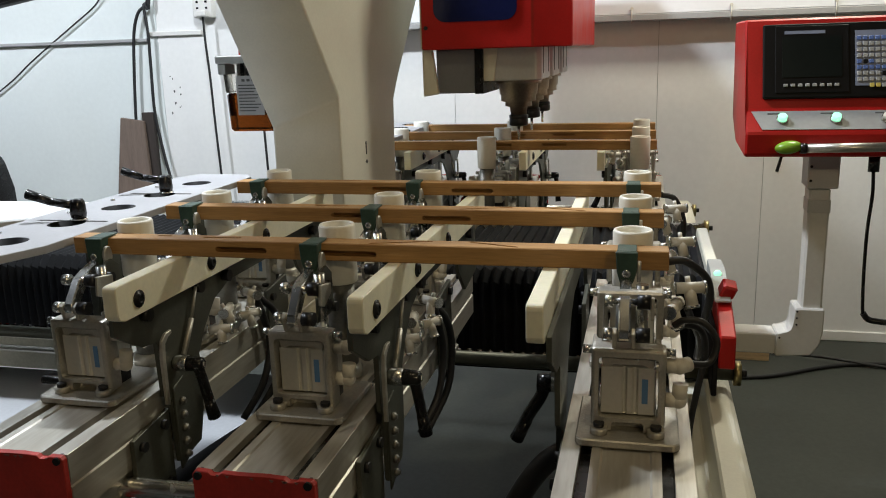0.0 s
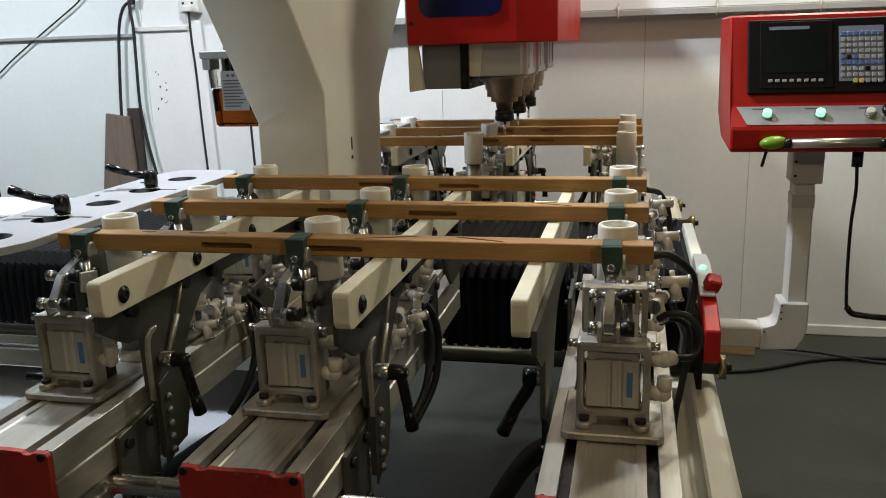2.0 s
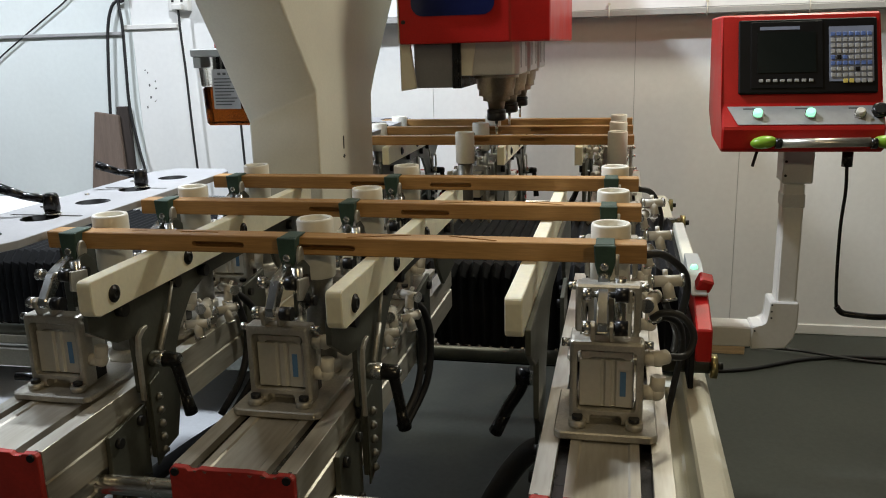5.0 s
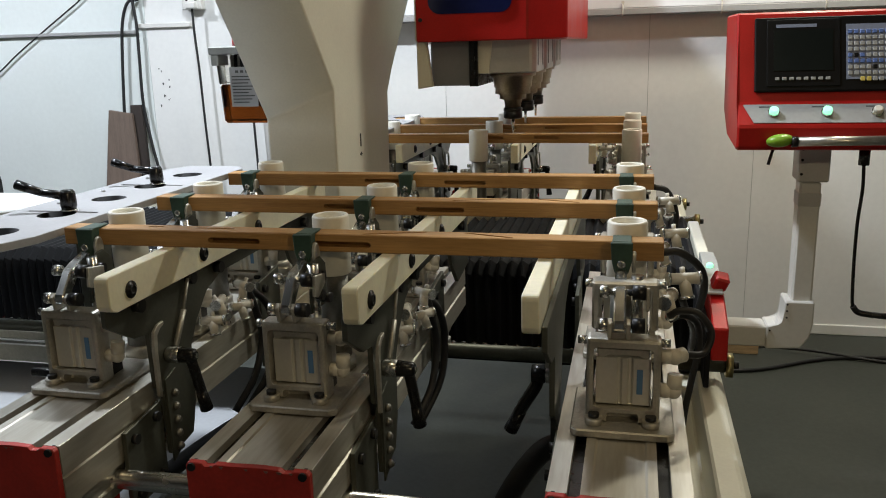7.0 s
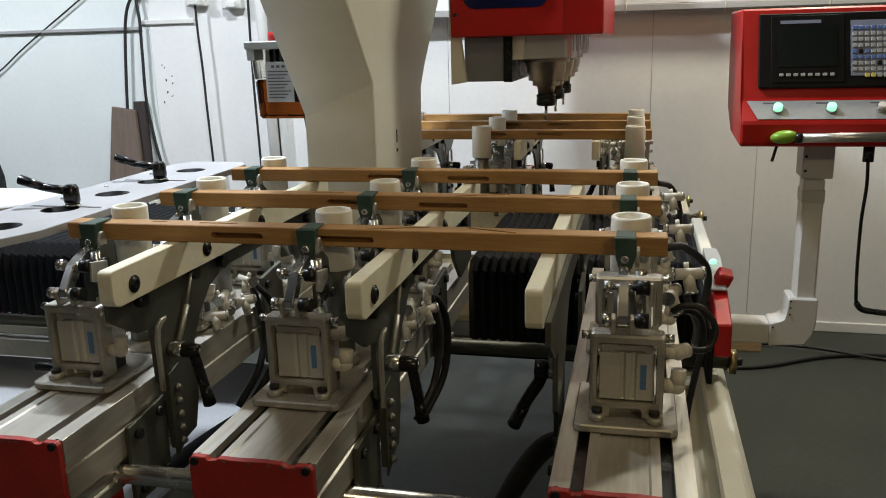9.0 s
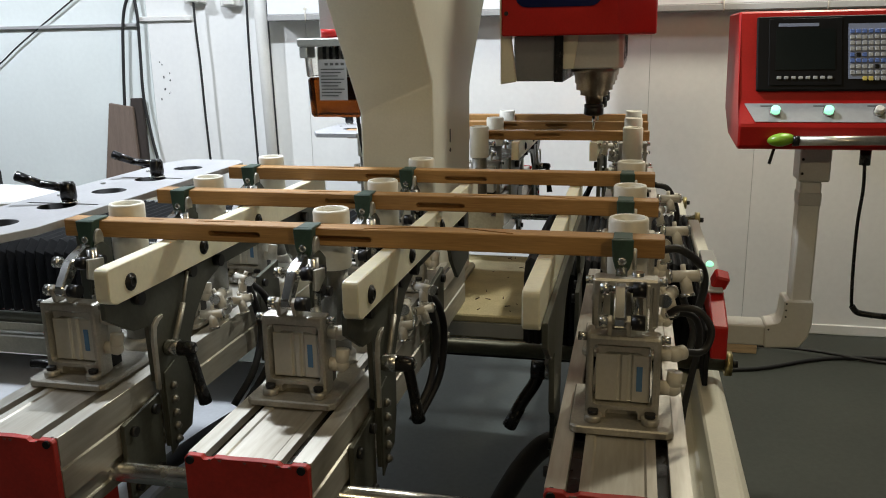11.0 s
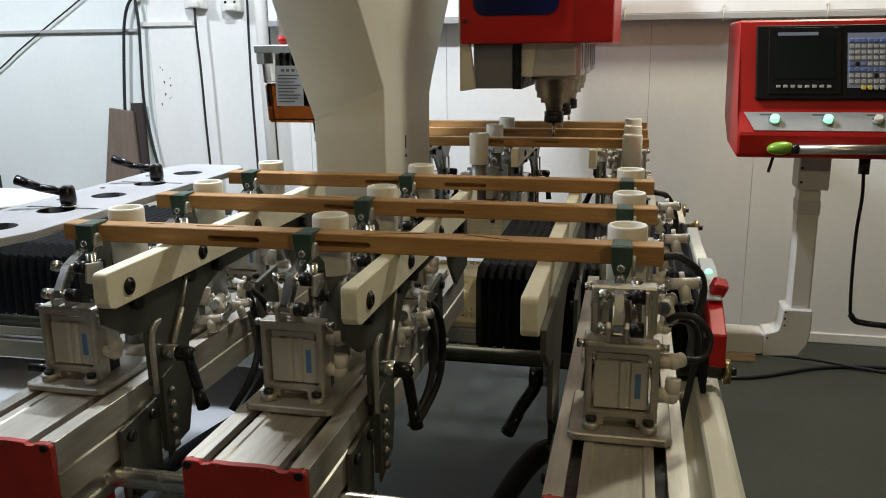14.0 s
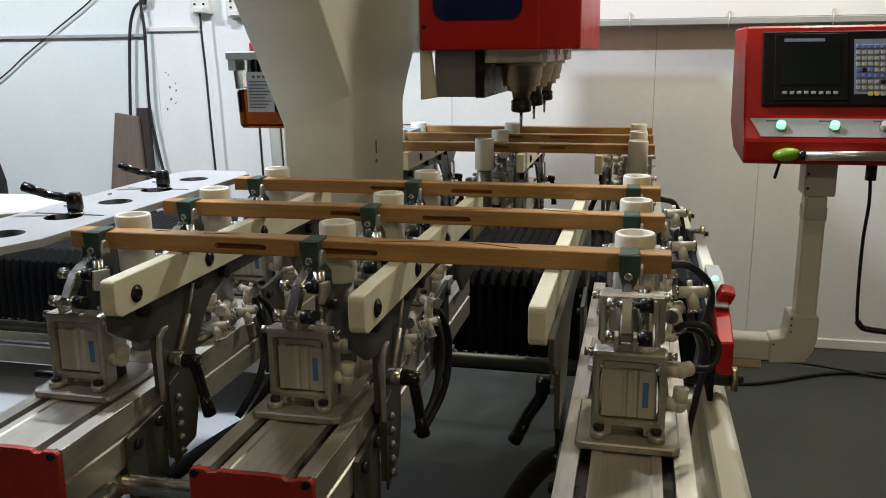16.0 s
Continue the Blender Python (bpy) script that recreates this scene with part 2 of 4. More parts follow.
def hose(bm, pts, r, n=10, steps=6):
    ps = smooth_points(pts, steps)
    rings, up = [], Vector((0.13, 0.2, 0.97))
    for k, p in enumerate(ps):
        d = (ps[min(k + 1, len(ps) - 1)] - ps[max(k - 1, 0)]).normalized()
        u = (up - up.dot(d) * d).normalized()
        v = d.cross(u)
        up = u
        rings.append([bm.verts.new(p + r * (math.cos(j * math.tau / n) * u + math.sin(j * math.tau / n) * v)) for j in range(n)])
    for a, b in zip(rings, rings[1:]):
        for j in range(n):
            bm.faces.new((a[j], a[(j + 1) % n], b[(j + 1) % n], b[j])).smooth = True
    bm.faces.new(rings[0][::-1])
    bm.faces.new(rings[-1])
    return bm


def mesh(name, bm, material):
    bmesh.ops.recalc_face_normals(bm, faces=bm.faces)
    me = bpy.data.meshes.new(name)
    bm.to_mesh(me)
    bm.free()
    me.materials.append(material)
    return me


def part(name, bm, material, parent=None, label="", at=None):
    ob = new(name, mesh(name, bm, material))
    if parent:
        ob.parent = parent
    if at:
        ob.location = at
    if label:
        ob["label"] = label
    return ob


def pieces(name, builds, material, parent, label=""):
    """One part for each small piece; builds are functions that fill a bmesh."""
    for build in builds:
        bm = B()
        build(bm)
        part(name, bm, material, parent, label)


def rods(specs, n=12):
    """Builders of plain rods from (start, end, radius)."""
    return [lambda bm, s=s: rod(bm, s[0], s[1], s[2], n=n) for s in specs]


def thing(name, label, category, group="", kind="", at=(0, 0, 0)):
    ob = new(name)
    ob.location = at
    ob.empty_display_size = 0.05
    return tagged(ob, label, category, group, kind)


def cut(ob, bm):
    """Takes the shape in bm out of ob's mesh."""
    tool = part("cutter", bm, ob.data.materials[0])
    tool.matrix_world = ob.matrix_world
    mod = ob.modifiers.new("cut", "BOOLEAN")
    mod.object, mod.operation, mod.solver = tool, "DIFFERENCE", "EXACT"
    bpy.context.view_layer.update()
    tool.parent, tool.matrix_basis = ob.parent, ob.matrix_basis
    bpy.context.view_layer.update()
    me = bpy.data.meshes.new_from_object(ob.evaluated_get(bpy.context.evaluated_depsgraph_get()))
    ob.modifiers.clear()
    ob.data = me
    bpy.data.objects.remove(tool)


B = bmesh.new
FZ = -0.12          # floor
WY = 2.78           # back wall
RAILS = (-0.85, -0.475, 0.0)
ROWS = (0.0, 0.29, 0.6)
MID = 0.97          # the two stations mirror about this line


# ---- room ----
def wall_piece(name, x0, x1, y0, y1, z0, z1, m, label):
    return tagged(part(name, box(B(), x0, x1, y0, y1, z0, z1), m), label, "wall", kind="structure")


tagged(part("floor", box(B(), -6, 3, -4, WY + 0.1, FZ - 0.1, FZ), FLOOR), "smooth dark grey painted workshop floor", "floor", kind="structure")
# ceiling and three walls out of view; their dark colour limits fill light
tagged(part("ceiling", box(B(), -6, 3, -4, WY + 0.1, 3.0, 3.1), CEIL), "unseen closing ceiling, dark grey to cut bounced light", "ceiling", kind="structure")
wall_piece("wall_west", -6.1, -6, -4, WY + 0.1, FZ, 3.0, SHADE, "unseen closing wall, dark grey to cut bounced light")
wall_piece("wall_east", 3, 3.1, -4, WY + 0.1, FZ, 3.0, SHADE, "unseen closing wall, dark grey to cut bounced light")
wall_piece("wall_south", -6, 3, -4.1, -4, FZ, 3.0, SHADE, "unseen closing wall, dark grey to cut bounced light")
back = thing("wall_north", "white sandwich panel wall with thin vertical joints", "wall", kind="structure")
seams = [-6, -4.9, -3.85, -2.5, -1.62, -0.9, 0.063, 0.546, 1.5, 3]
for a, b in zip(seams, seams[1:]):
    part("panel", box(B(), a + 0.0012, b - 0.0012, WY, WY + 0.1, FZ, 3.0), WALLG if b < -2.4 else WALL, back)
part("panel_backing", box(B(), -6, 3, WY + 0.006, WY + 0.098, FZ, 2.999), GREYP, back)
tagged(part("baseboard", box(B(), 0.15, 3, WY - 0.012, WY - 0.001, FZ, FZ + 0.05, 0.004), WALL), "low white skirting strip along the wall", "skirting", kind="structure")

random.seed(11)
for k in range(9):
    x, z, r = -2.43 + random.uniform(-0.035, 0.035), random.uniform(0.98, 1.2), random.uniform(0.002, 0.006)
    part("paint_chip", prism(B(), [(x + r * random.uniform(0.5, 1.3) * math.cos(a * math.tau / 7), z + r * random.uniform(0.6, 1.8) * math.sin(a * math.tau / 7)) for a in range(7)], "y", WY - 0.0012, WY - 0.0002), INK, back, "small dark paint chip")


# ---- machine bed ----
def machine_bed():
    bed = thing("machine_bed", "cream enamelled machine bed with chromed guide rods and red end plate", "machine bed")
    # black colour stands in for the dark gap below the carriage skirt
    part("front_beam", box(B(), -2.3, 0.16, 0.72, 0.80, 0.470, 0.496, 0.004), MATTE, bed, "front beam, coloured black as the dark gap below the skirt")
    part("rear_beam", box(B(), -2.3, 0.16, 1.30, 1.38, 0.33, 0.475, 0.006), GREYP, bed)
    part("linear_rail", box(B(), -2.28, 0.16, 0.735, 0.775, 0.497, 0.512, 0.003), CHROME, bed, "bright steel linear rail")
    part("linear_rail", box(B(), -2.28, 0.16, 1.325, 1.365, 0.479, 0.512, 0.004), CHROME, bed)
    for yy, z in ((-0.22, 0.615), (0.46, 0.597), (1.48, 0.688), (2.16, 0.615)):
        # rod at 0.46 is chromed too; its darker colour paints it dimly lit
        part("guide_rod", rod(B(), (-2.2, yy, z), (0.205, yy, z), 0.016), STEEL if yy == 0.46 else CHROME, bed, "chromed round guide rod")
        part("rod_nut", rod(B(), (0.205, yy, z), (0.220, yy, z), 0.026, n=6), BRASS, bed, "brass rod end nut")
        part("rod_tip", rod(B(), (0.220, yy, z), (0.232, yy, z), 0.008), BOLT, bed)
    bm = box(B(), -2.25, -0.95, 0.445, 0.475, 0.565, 0.590, 0.003)
    part("rod_support", bm, ALU, bed, "bright aluminium support strip")
    part("rod_support", box(B(), -2.25, -0.95, 0.44, 0.48, 0.505, 0.555, 0.003), ALU, bed, "bright aluminium support strip")
    for y0, y1 in ((-0.30, 0.555), (1.27, 2.24)):
        h = 0.0 if y0 < 1 else 0.075
        bm = prism(B(), [(0.105, 0.30), (0.205, 0.30), (0.205, 0.55 + h), (0.19, 0.565 + h), (0.15, 0.565 + h), (0.142, 0.50), (0.118, 0.50), (0.105, 0.52)], "y", y0, y1, 0.004)
        part("side_beam", bm, CREAM, bed, "cream side beam with a long groove")
    part("side_beam", box(B(), 0.105, 0.16, 0.556, 1.269, 0.30, 0.46, 0.006), CREAM, bed)
    part("side_beam", box(B(), -2.26, -2.16, -0.30, 2.24, 0.30, 0.59, 0.008), CREAM, bed)
    part("bed_tray", box(B(), -2.155, -1.0, 0.16, 0.98, 0.275, 0.30, 0.006), TRAY, bed, "pale grey sheet metal bed tray")
    part("tray_rib", box(B(), -2.155, -1.0, 0.55, 0.60, FZ, 0.2748, 0.006), CREAM, bed)
    for x in (-2.21, 0.150):
        for y in (-0.2, 0.80, 1.30, 2.1):
            part("leg", box(B(), x - 0.045, x + 0.045, y - 0.045, y + 0.045, FZ, 0.31, 0.006), CREAM, bed)
    part("end_cover", prism(B(), [(0.36, 0.642), (0.56, 0.642), (0.56, 0.748), (0.48, 0.748), (0.36, 0.71)], "x", 0.166, 0.197, 0.003), RED, bed, "red enamelled end cover")
    part("end_frame", prism(B(), [(0.561, 0.44), (1.26, 0.44), (1.26, 0.70), (1.2, 0.748), (0.561, 0.748)], "x", 0.166, 0.195, 0.003), CREAM, bed, "cream end frame")
    part("end_lining", box(B(), 0.155, 0.1655, 0.37, 1.24, 0.58, 0.70, 0.002), BELLOW, bed, "black rubber lining")
    plate = prism(B(), [(0.66, 0.30), (1.30, 0.30), (1.30, 0.75), (0.66, 0.75)], "x", -2.32, -2.305, 0.003)
    part("end_plate", plate, RED, bed)
    lv = part("side_lever", rod(rod(B(), (-0.955, -0.03, 0.70), (-0.975, -0.035, 0.702), 0.011), (-0.972, -0.035, 0.703), (-1.045, -0.05, 0.708), 0.0085, 0.0075), BLACK, bed, "black plastic clamping lever")
    part("lever_pivot", rod(B(), (-0.936, -0.03, 0.70), (-0.956, -0.03, 0.70), 0.008), CHROME, bed)
    return bed


machine_bed()


def stop_box():
    b = thing("control_box", "small grey switch box with green lamp and red button", "switch box", at=(0.178, 0.66, 0.7485))
    part("box_body", prism(B(), [(-0.20, 0.0), (0.05, 0.0), (0.05, 0.03), (-0.04, 0.03), (-0.20, 0.006)], "x", -0.016, 0.016, 0.002), GREYP, b)
    part("green_lamp", lathe(B(), [(0.008, 0), (0.008, 0.006), (0.005, 0.010)], at=(-0.002, -0.07, 0.024)), LAMPG, b, "lit green indicator lamp")
    red = part("red_button", box(B(), -0.015, 0.015, -0.016, 0.016, 0.0, 0.032, 0.004), RED, b, "red square push button")
    red.matrix_local = pose(0.006, -0.165, 0.008, 25, 15, 10)


stop_box()


# ---- travelling column, head and bellows ----
def column():
    g = thing("gantry_column", "cream Y-shaped travelling machine column with oil tank", "machine column")
    side = [(0.719, 0.565), (1.159, 0.565), (1.19, 1.13), (1.24, 1.19), (1.50, 1.44), (1.80, 1.62), (1.80, 1.95), (0.22, 1.95)]
    slope = [(0.22 + 0.502 * k / 8, 1.72 - 0.555 * k / 8, -0.075 * k / 8) for k in range(9)]
    bm = B()
    hi = [bm.verts.new((-0.73, y, z)) for y, z in side] + [bm.verts.new((-0.73, y, z)) for y, z, d in slope]
    lo = [bm.verts.new((-0.916, y, z)) for y, z in side] + [bm.verts.new((-0.916, y, z + d)) for y, z, d in slope]
    n = len(hi)
    fs = [bm.faces.new(hi), bm.faces.new(lo[::-1])]
    for k in range(n):
        fs.append(bm.faces.new((lo[k], lo[(k + 1) % n], hi[(k + 1) % n], hi[k])))
        fs[-1].smooth = 8 <= k < n - 1
    bmesh.ops.recalc_face_normals(bm, faces=bm.faces)
    es = [e for e in bm.edges if e.calc_face_angle(0) > 0.12]
    bmesh.ops.bevel(bm, geom=es, offset=0.006, segments=2, affect="EDGES", profile=0.5)
    part("column", bm, CREAM, g)
    bm = box(B(), -0.731, -0.728, 0.905, 0.91, 1.00, 1.035)
    box(bm, -0.731, -0.728, 0.905, 0.91, 0.975, 0.985)
    box(bm, -0.731, -0.728, 0.90, 0.915, 0.978, 0.981)
    part("pen_mark", bm, INK, g, "short black marking line")
    part("column_foot", box(B(), -0.93, -0.715, 0.71, 1.18, 0.5755, 0.60, 0.008), CREAM, g)
    part("carriage_skirt", box(B(), -1.055, -0.505, 0.745, 0.76, 0.515, 0.554, 0.002), GREYP, g)
    part("carriage_plate", box(B(), -1.06, -0.50, 0.745, 1.36, 0.555, 0.575, 0.004), SAWDUST, g, "steel carriage plate covered in pale sawdust")
    random.seed(5)
    bm = B()
    for k in range(22):
        x, y, a, l = random.uniform(-0.655, -0.505), random.uniform(0.75, 1.35), random.uniform(0, 3.1), random.uniform(0.004, 0.016)
        d, w = Vector((math.cos(a) * l, math.sin(a) * l, 0)), Vector((-math.sin(a) * 0.002, math.cos(a) * 0.002, 0))
        p = Vector((x, y, 0.5758))
        rod(bm, p - d / 2, p + d / 2 + Vector((0, 0, 0.002)), 0.0016, 0.001, n=4)
    tagged(part("wood_shavings", bm, OLDWOOD, g), "scattered dark wood shavings", kind="stuff")
    # oil tank on the far side
    t = part("oil_tank", prism(B(), [(-0.085, 0.0), (0.075, 0.0), (0.082, 0.128), (-0.092, 0.128)], "y", -0.045, 0.045, 0.008), OIL, g, "amber oil reservoir half full", at=(-1.012, 0.86, 1.073))
    t.scale = (0.86, 0.9, 0.80)
    part("tank_top", prism(B(), [(-0.0925, 0.129), (0.0825, 0.129), (0.088, 0.225), (-0.099, 0.225)], "y", -0.046, 0.046, 0.004), CLEAR, t, "clear empty top of the tank")
    bm = box(B(), -0.115, 0.10, -0.055, 0.055, 0.226, 0.252, 0.004)
    box(bm, -0.11, -0.085, -0.05, 0.05, 0.19, 0.226, 0.003)
    part("tank_lid", bm, GREYP, t, "grey plastic lid")
    bm = B()
    for k in range(4):
        rod(bm, (-0.04 + 0.02 * k, -0.01, 0.1), (-0.04 + 0.02 * k, -0.01, 0.235), 0.006)
    part("suction_pipe", bm, BLACK, t)
    part("filler_cap", rod(B(), (-0.02, 0, 0.253), (-0.02, 0, 0.28), 0.035), RED, t, "dark red filler cap")
    lab = part("tank_label", box(B(), -0.05, 0.038, -0.05, -0.047, 0.055, 0.185), PAPER, t, "white printed warning label")
    bm = B()
    for k in range(4):
        box(bm, -0.03 + 0.017 * k, -0.02 + 0.017 * k, -0.0515, -0.0502, 0.166, 0.174)
    for k in range(9):
        box(bm, -0.043, 0.03 - 0.01 * (k % 3), -0.0515, -0.0502, 0.152 - 0.0105 * k, 0.1555 - 0.0105 * k)
    part("label_text", bm, INK, t)
    part("tank_bracket", box(B(), -0.08, 0.115, 0.047, 0.062, 0.05, 0.5, 0.003), GREYP, t)
    part("tank_hose", hose(B(), [(0.05, 0.0, 0.0), (0.052, 0.01, -0.06), (0.07, 0.0, -0.2), (0.08, -0.02, -0.45)], 0.006), BLACK, t)
    return g


COLUMN = column()


def head():
    """Red head with three spindles in a row."""
    h = thing("spindle_head", "red enamelled spindle head with three drilling spindles", "machine head", at=(0, 0, 0))
    y0, y1 = 1.18, 2.32
    cover = prism(B(), [(-0.634, y0), (-0.306, y0), (-0.20, y0 + 0.10), (-0.20, y1), (-0.634, y1)], "z", 1.272, 1.75, 0.004)
    part("red_cover", cover, RED, h)
    # added hidden plate: keeps light bounced off the red cover from the column
    part("mounting_side", box(B(), -0.641, -0.6345, y0 + 0.012, y1, 1.276, 1.75, 0.002), CREAM, h, "unseen cream plate added to keep red bounce off the column")
    win = B()
    outline = []
    for cx, cz, a0 in ((-0.385, 1.385, -90), (-0.385, 1.62, 0), (-0.56, 1.62, 90), (-0.56, 1.385, 180)):
        outline += [(cx + 0.035 * math.cos(radians(a0 + k * 18)), cz + 0.035 * math.sin(radians(a0 + k * 18))) for k in range(6)]
    prism(win, outline, "y", y0 - 0.004, y0 + 0.01)
    part("blue_window", win, BLUE, h, "dark blue rounded window")
    bm = B()
    for x, z in ((-0.62, 1.335), (-0.62, 1.45)):
        rod(bm, (x, y0 - 0.004, z), (x, y0 + 0.004, z), 0.006)
    part("cover_screws", bm, BOLT, h)
    part("left_plate", prism(B(), [(-0.642, 1.278), (-0.612, 1.278), (-0.595, 1.142), (-0.642, 1.135)], "y", y0 + 0.03, y0 + 0.05, 0.003), CREAM, h, "cream edge plate")
    part("motor_block", box(B(), -0.606, -0.487, y0 + 0.06, y1 - 0.1, 1.142, 1.272, 0.003), SLATE, h, "slate grey motor block")
    bm = box(B(), -0.487, -0.462, y0 + 0.055, y1 - 0.1, 1.14, 1.272)
    box(bm, -0.480, -0.470, y0 + 0.05, y0 + 0.056, 1.145, 1.272)
    part("slide_rail", bm, BLACK, h, "black slide rail")
    spindles = []
    for k in range(3):
        y = 1.37 + 0.31 * k
        s = new("spindle", mesh("spindle", prism(B(), [(-0.085, -0.115), (0.07, -0.115), (0.087, -0.10), (0.087, 0.10), (0.07, 0.115), (-0.085, 0.115)], "z", 0.0, 0.24, 0.004), SILVER))
        s.parent = h
        s.location = (-0.376, y, 1.176)
        part("spindle_plate", prism(B(), [(-0.092, 0.0), (-0.055, 0.0), (-0.04, 0.12), (-0.092, 0.12)], "y", -0.122, -0.116, 0.002), CREAM, s, "cream cover plate")
        pieces("cooling_slot", [lambda bm, v=v: box(bm, 0.0872, 0.0885, v, v + 0.008, 0.02, 0.11) for v in (-0.08, 0.05)], BLACK, s)
        part("spindle_nose", lathe(B(), [(0.072, 0.001), (0.072, -0.012), (0.062, -0.014), (0.059, -0.045), (0.055, -0.048), (0.055, -0.066), (0.042, -0.069), (0.042, -0.082), (0.028, -0.085), (0.024, -0.112)], 28), SPINDLE, s, "bronze-grey spindle nose")
        part("collet_nut", lathe(B(), [(0.024, -0.108), (0.030, -0.111), (0.030, -0.119), (0.028, -0.121), (0.030, -0.123), (0.030, -0.14), (0.025, -0.144), (0.012, -0.146)], 20), BOLT, s, "black collet nut")
        part("router_bit", lathe(B(), [(0.005, -0.146), (0.005, -0.17), (0.0042, -0.172), (0.0042, -0.188)], 10), CHROME, s, "thin steel router bit")
        spindles.append(s)
    return h, spindles


HEAD, SPINDLES = head()


def bellows(name, count):
    b = thing(name, "black pleated cloth bellows over the machine guide", "bellows", "guide bellows")
    w, rise = 0.034, 0.016
    bm = B()
    y0, y1, z0, z1 = 0.725, 1.375, 0.515, 0.73
    outer = [(y0, z0), (y0, z1 - 0.03), (y0 + 0.03, z1), (y1 - 0.03, z1), (y1, z1 - 0.03), (y1, z0)]
    cy, cz = (y0 + y1) / 2, z0
    rings = []
    for x, k in ((-w / 2, 1), (-0.002, 0), (0.002, 0), (w / 2, 1)):
        ring = []
        for y, z in outer:
            sy = y + (rise if y < cy else -rise) * k
            ring.append(bm.verts.new((x, sy, z - (rise * k if z > z0 else 0))))
        rings.append(ring)
    for a, c in zip(rings, rings[1:]):
        for k in range(len(outer) - 1):
            bm.faces.new((a[k], a[k + 1], c[k + 1], c[k]))
    me = mesh("pleat", bm, BELLOW)
    out = []
    for k in range(count):
        p = new("pleat", me)
        p.parent = b
        out.append(p)
    return out


PLEATS_L, PLEATS_R = bellows("bellows", 46), bellows("bellows", 24)


# ---- stations: rails, guides, rollers, clamps ----
def rail(x, m):
    """A slotted aluminium rail with its red end cap; m is 1 for the near station and -1 for the far one."""
    r = thing("slotted_rail", "wide slotted aluminium rail with a chipped red end cap", "machine rail", "slotted rails", at=(x, MID, 0))
    w = 0.0875
    half = [(w, 0.64), (w, 0.684), (w - 0.003, 0.686), (w - 0.003, 0.691), (w, 0.693), (w, 0.7345), (w - 0.0005, 0.735), (0.062, 0.735), (0.062, 0.722), (0.046, 0.722), (0.046, 0.735), (0.034, 0.735), (0.031, 0.7332)]
    pts = [(-a, b) for a, b in half] + half[::-1]
    ya, yb = sorted((m * (-0.347 - MID), m * (0.66 - MID)))
    part("profile", prism(B(), pts, "y", ya, yb), RAIL, r)
    for s in (-1, 1):
        bm = box(B(), s * 0.054 - 0.0078, s * 0.054 + 0.0078, ya + 0.002, yb - 0.002, 0.7221, 0.7235)
        part("slot", bm, BLACK, r, "dark slot")
    u = w - 0.008
    for y0, y1 in ((-0.340, 0.0), (0.40, 0.52)):
        c0, c1 = sorted((m * (y0 - MID), m * (y1 - MID)))
        low = [(u, 0.59), (u, 0.606), (u - 0.005, 0.608), (u - 0.005, 0.622), (u, 0.624), (u, 0.6395)]
        part("lower_profile", prism(B(), [(-a, b) for a, b in low] + low[::-1], "y", c0, c1), ALU, r)
        if y0 > 0:
            continue
        c0, c1 = sorted((m * (y0 - MID), m * (y0 + 0.13 - MID)))
        part("carriage_block", box(B(), -u + 0.006, u - 0.006, c0, c1, 0.53, 0.5895, 0.003), WORNRED, r, "red enamelled carriage block")
    e0, e1 = sorted((m * (-0.358 - MID), m * (-0.348 - MID)))
    cap = prism(B(), [(-w, 0.53), (w, 0.53), (w, 0.731), (w - 0.004, 0.736), (0.064, 0.7355), (0.06, 0.731), (0.050, 0.7305), (0.045, 0.736), (0.02, 0.7365), (-0.02, 0.735), (-0.045, 0.736), (-0.05, 0.731), (-0.06, 0.7305), (-0.064, 0.736), (-w + 0.004, 0.7365), (-w, 0.731)], "y", e0, e1, 0.001)
    part("end_cap", cap, WORNRED, r, "chipped red end cap")
    random.seed(int(1000 * abs(x)) + m)
    spots = []
    for k in range(7):
        cx, q = random.uniform(-w + 0.02, w - 0.02), random.uniform(0.0008, 0.002)
        spots.append(lambda bm, cx=cx, r=q: prism(bm, [(cx - 2 * r, 0.7335), (cx - r, 0.7325 - r), (cx + 0.4 * r, 0.7322 - 1.3 * r), (cx + 1.7 * r, 0.733)], "y", (e0 if m > 0 else e1) - 0.0006, (e0 if m > 0 else e1) + 0.0006))
    pieces("chipped_spot", spots, CHALK, r, "bare spot in the red enamel")
    pieces("cap_screw", rods([((sx * (w - 0.009), e0 - 0.003, z), (sx * (w - 0.009), e1 + 0.003, z), 0.0058) for sx in (-1, 1) for z in (0.730, 0.56)], 10), BOLT, r)
    return r


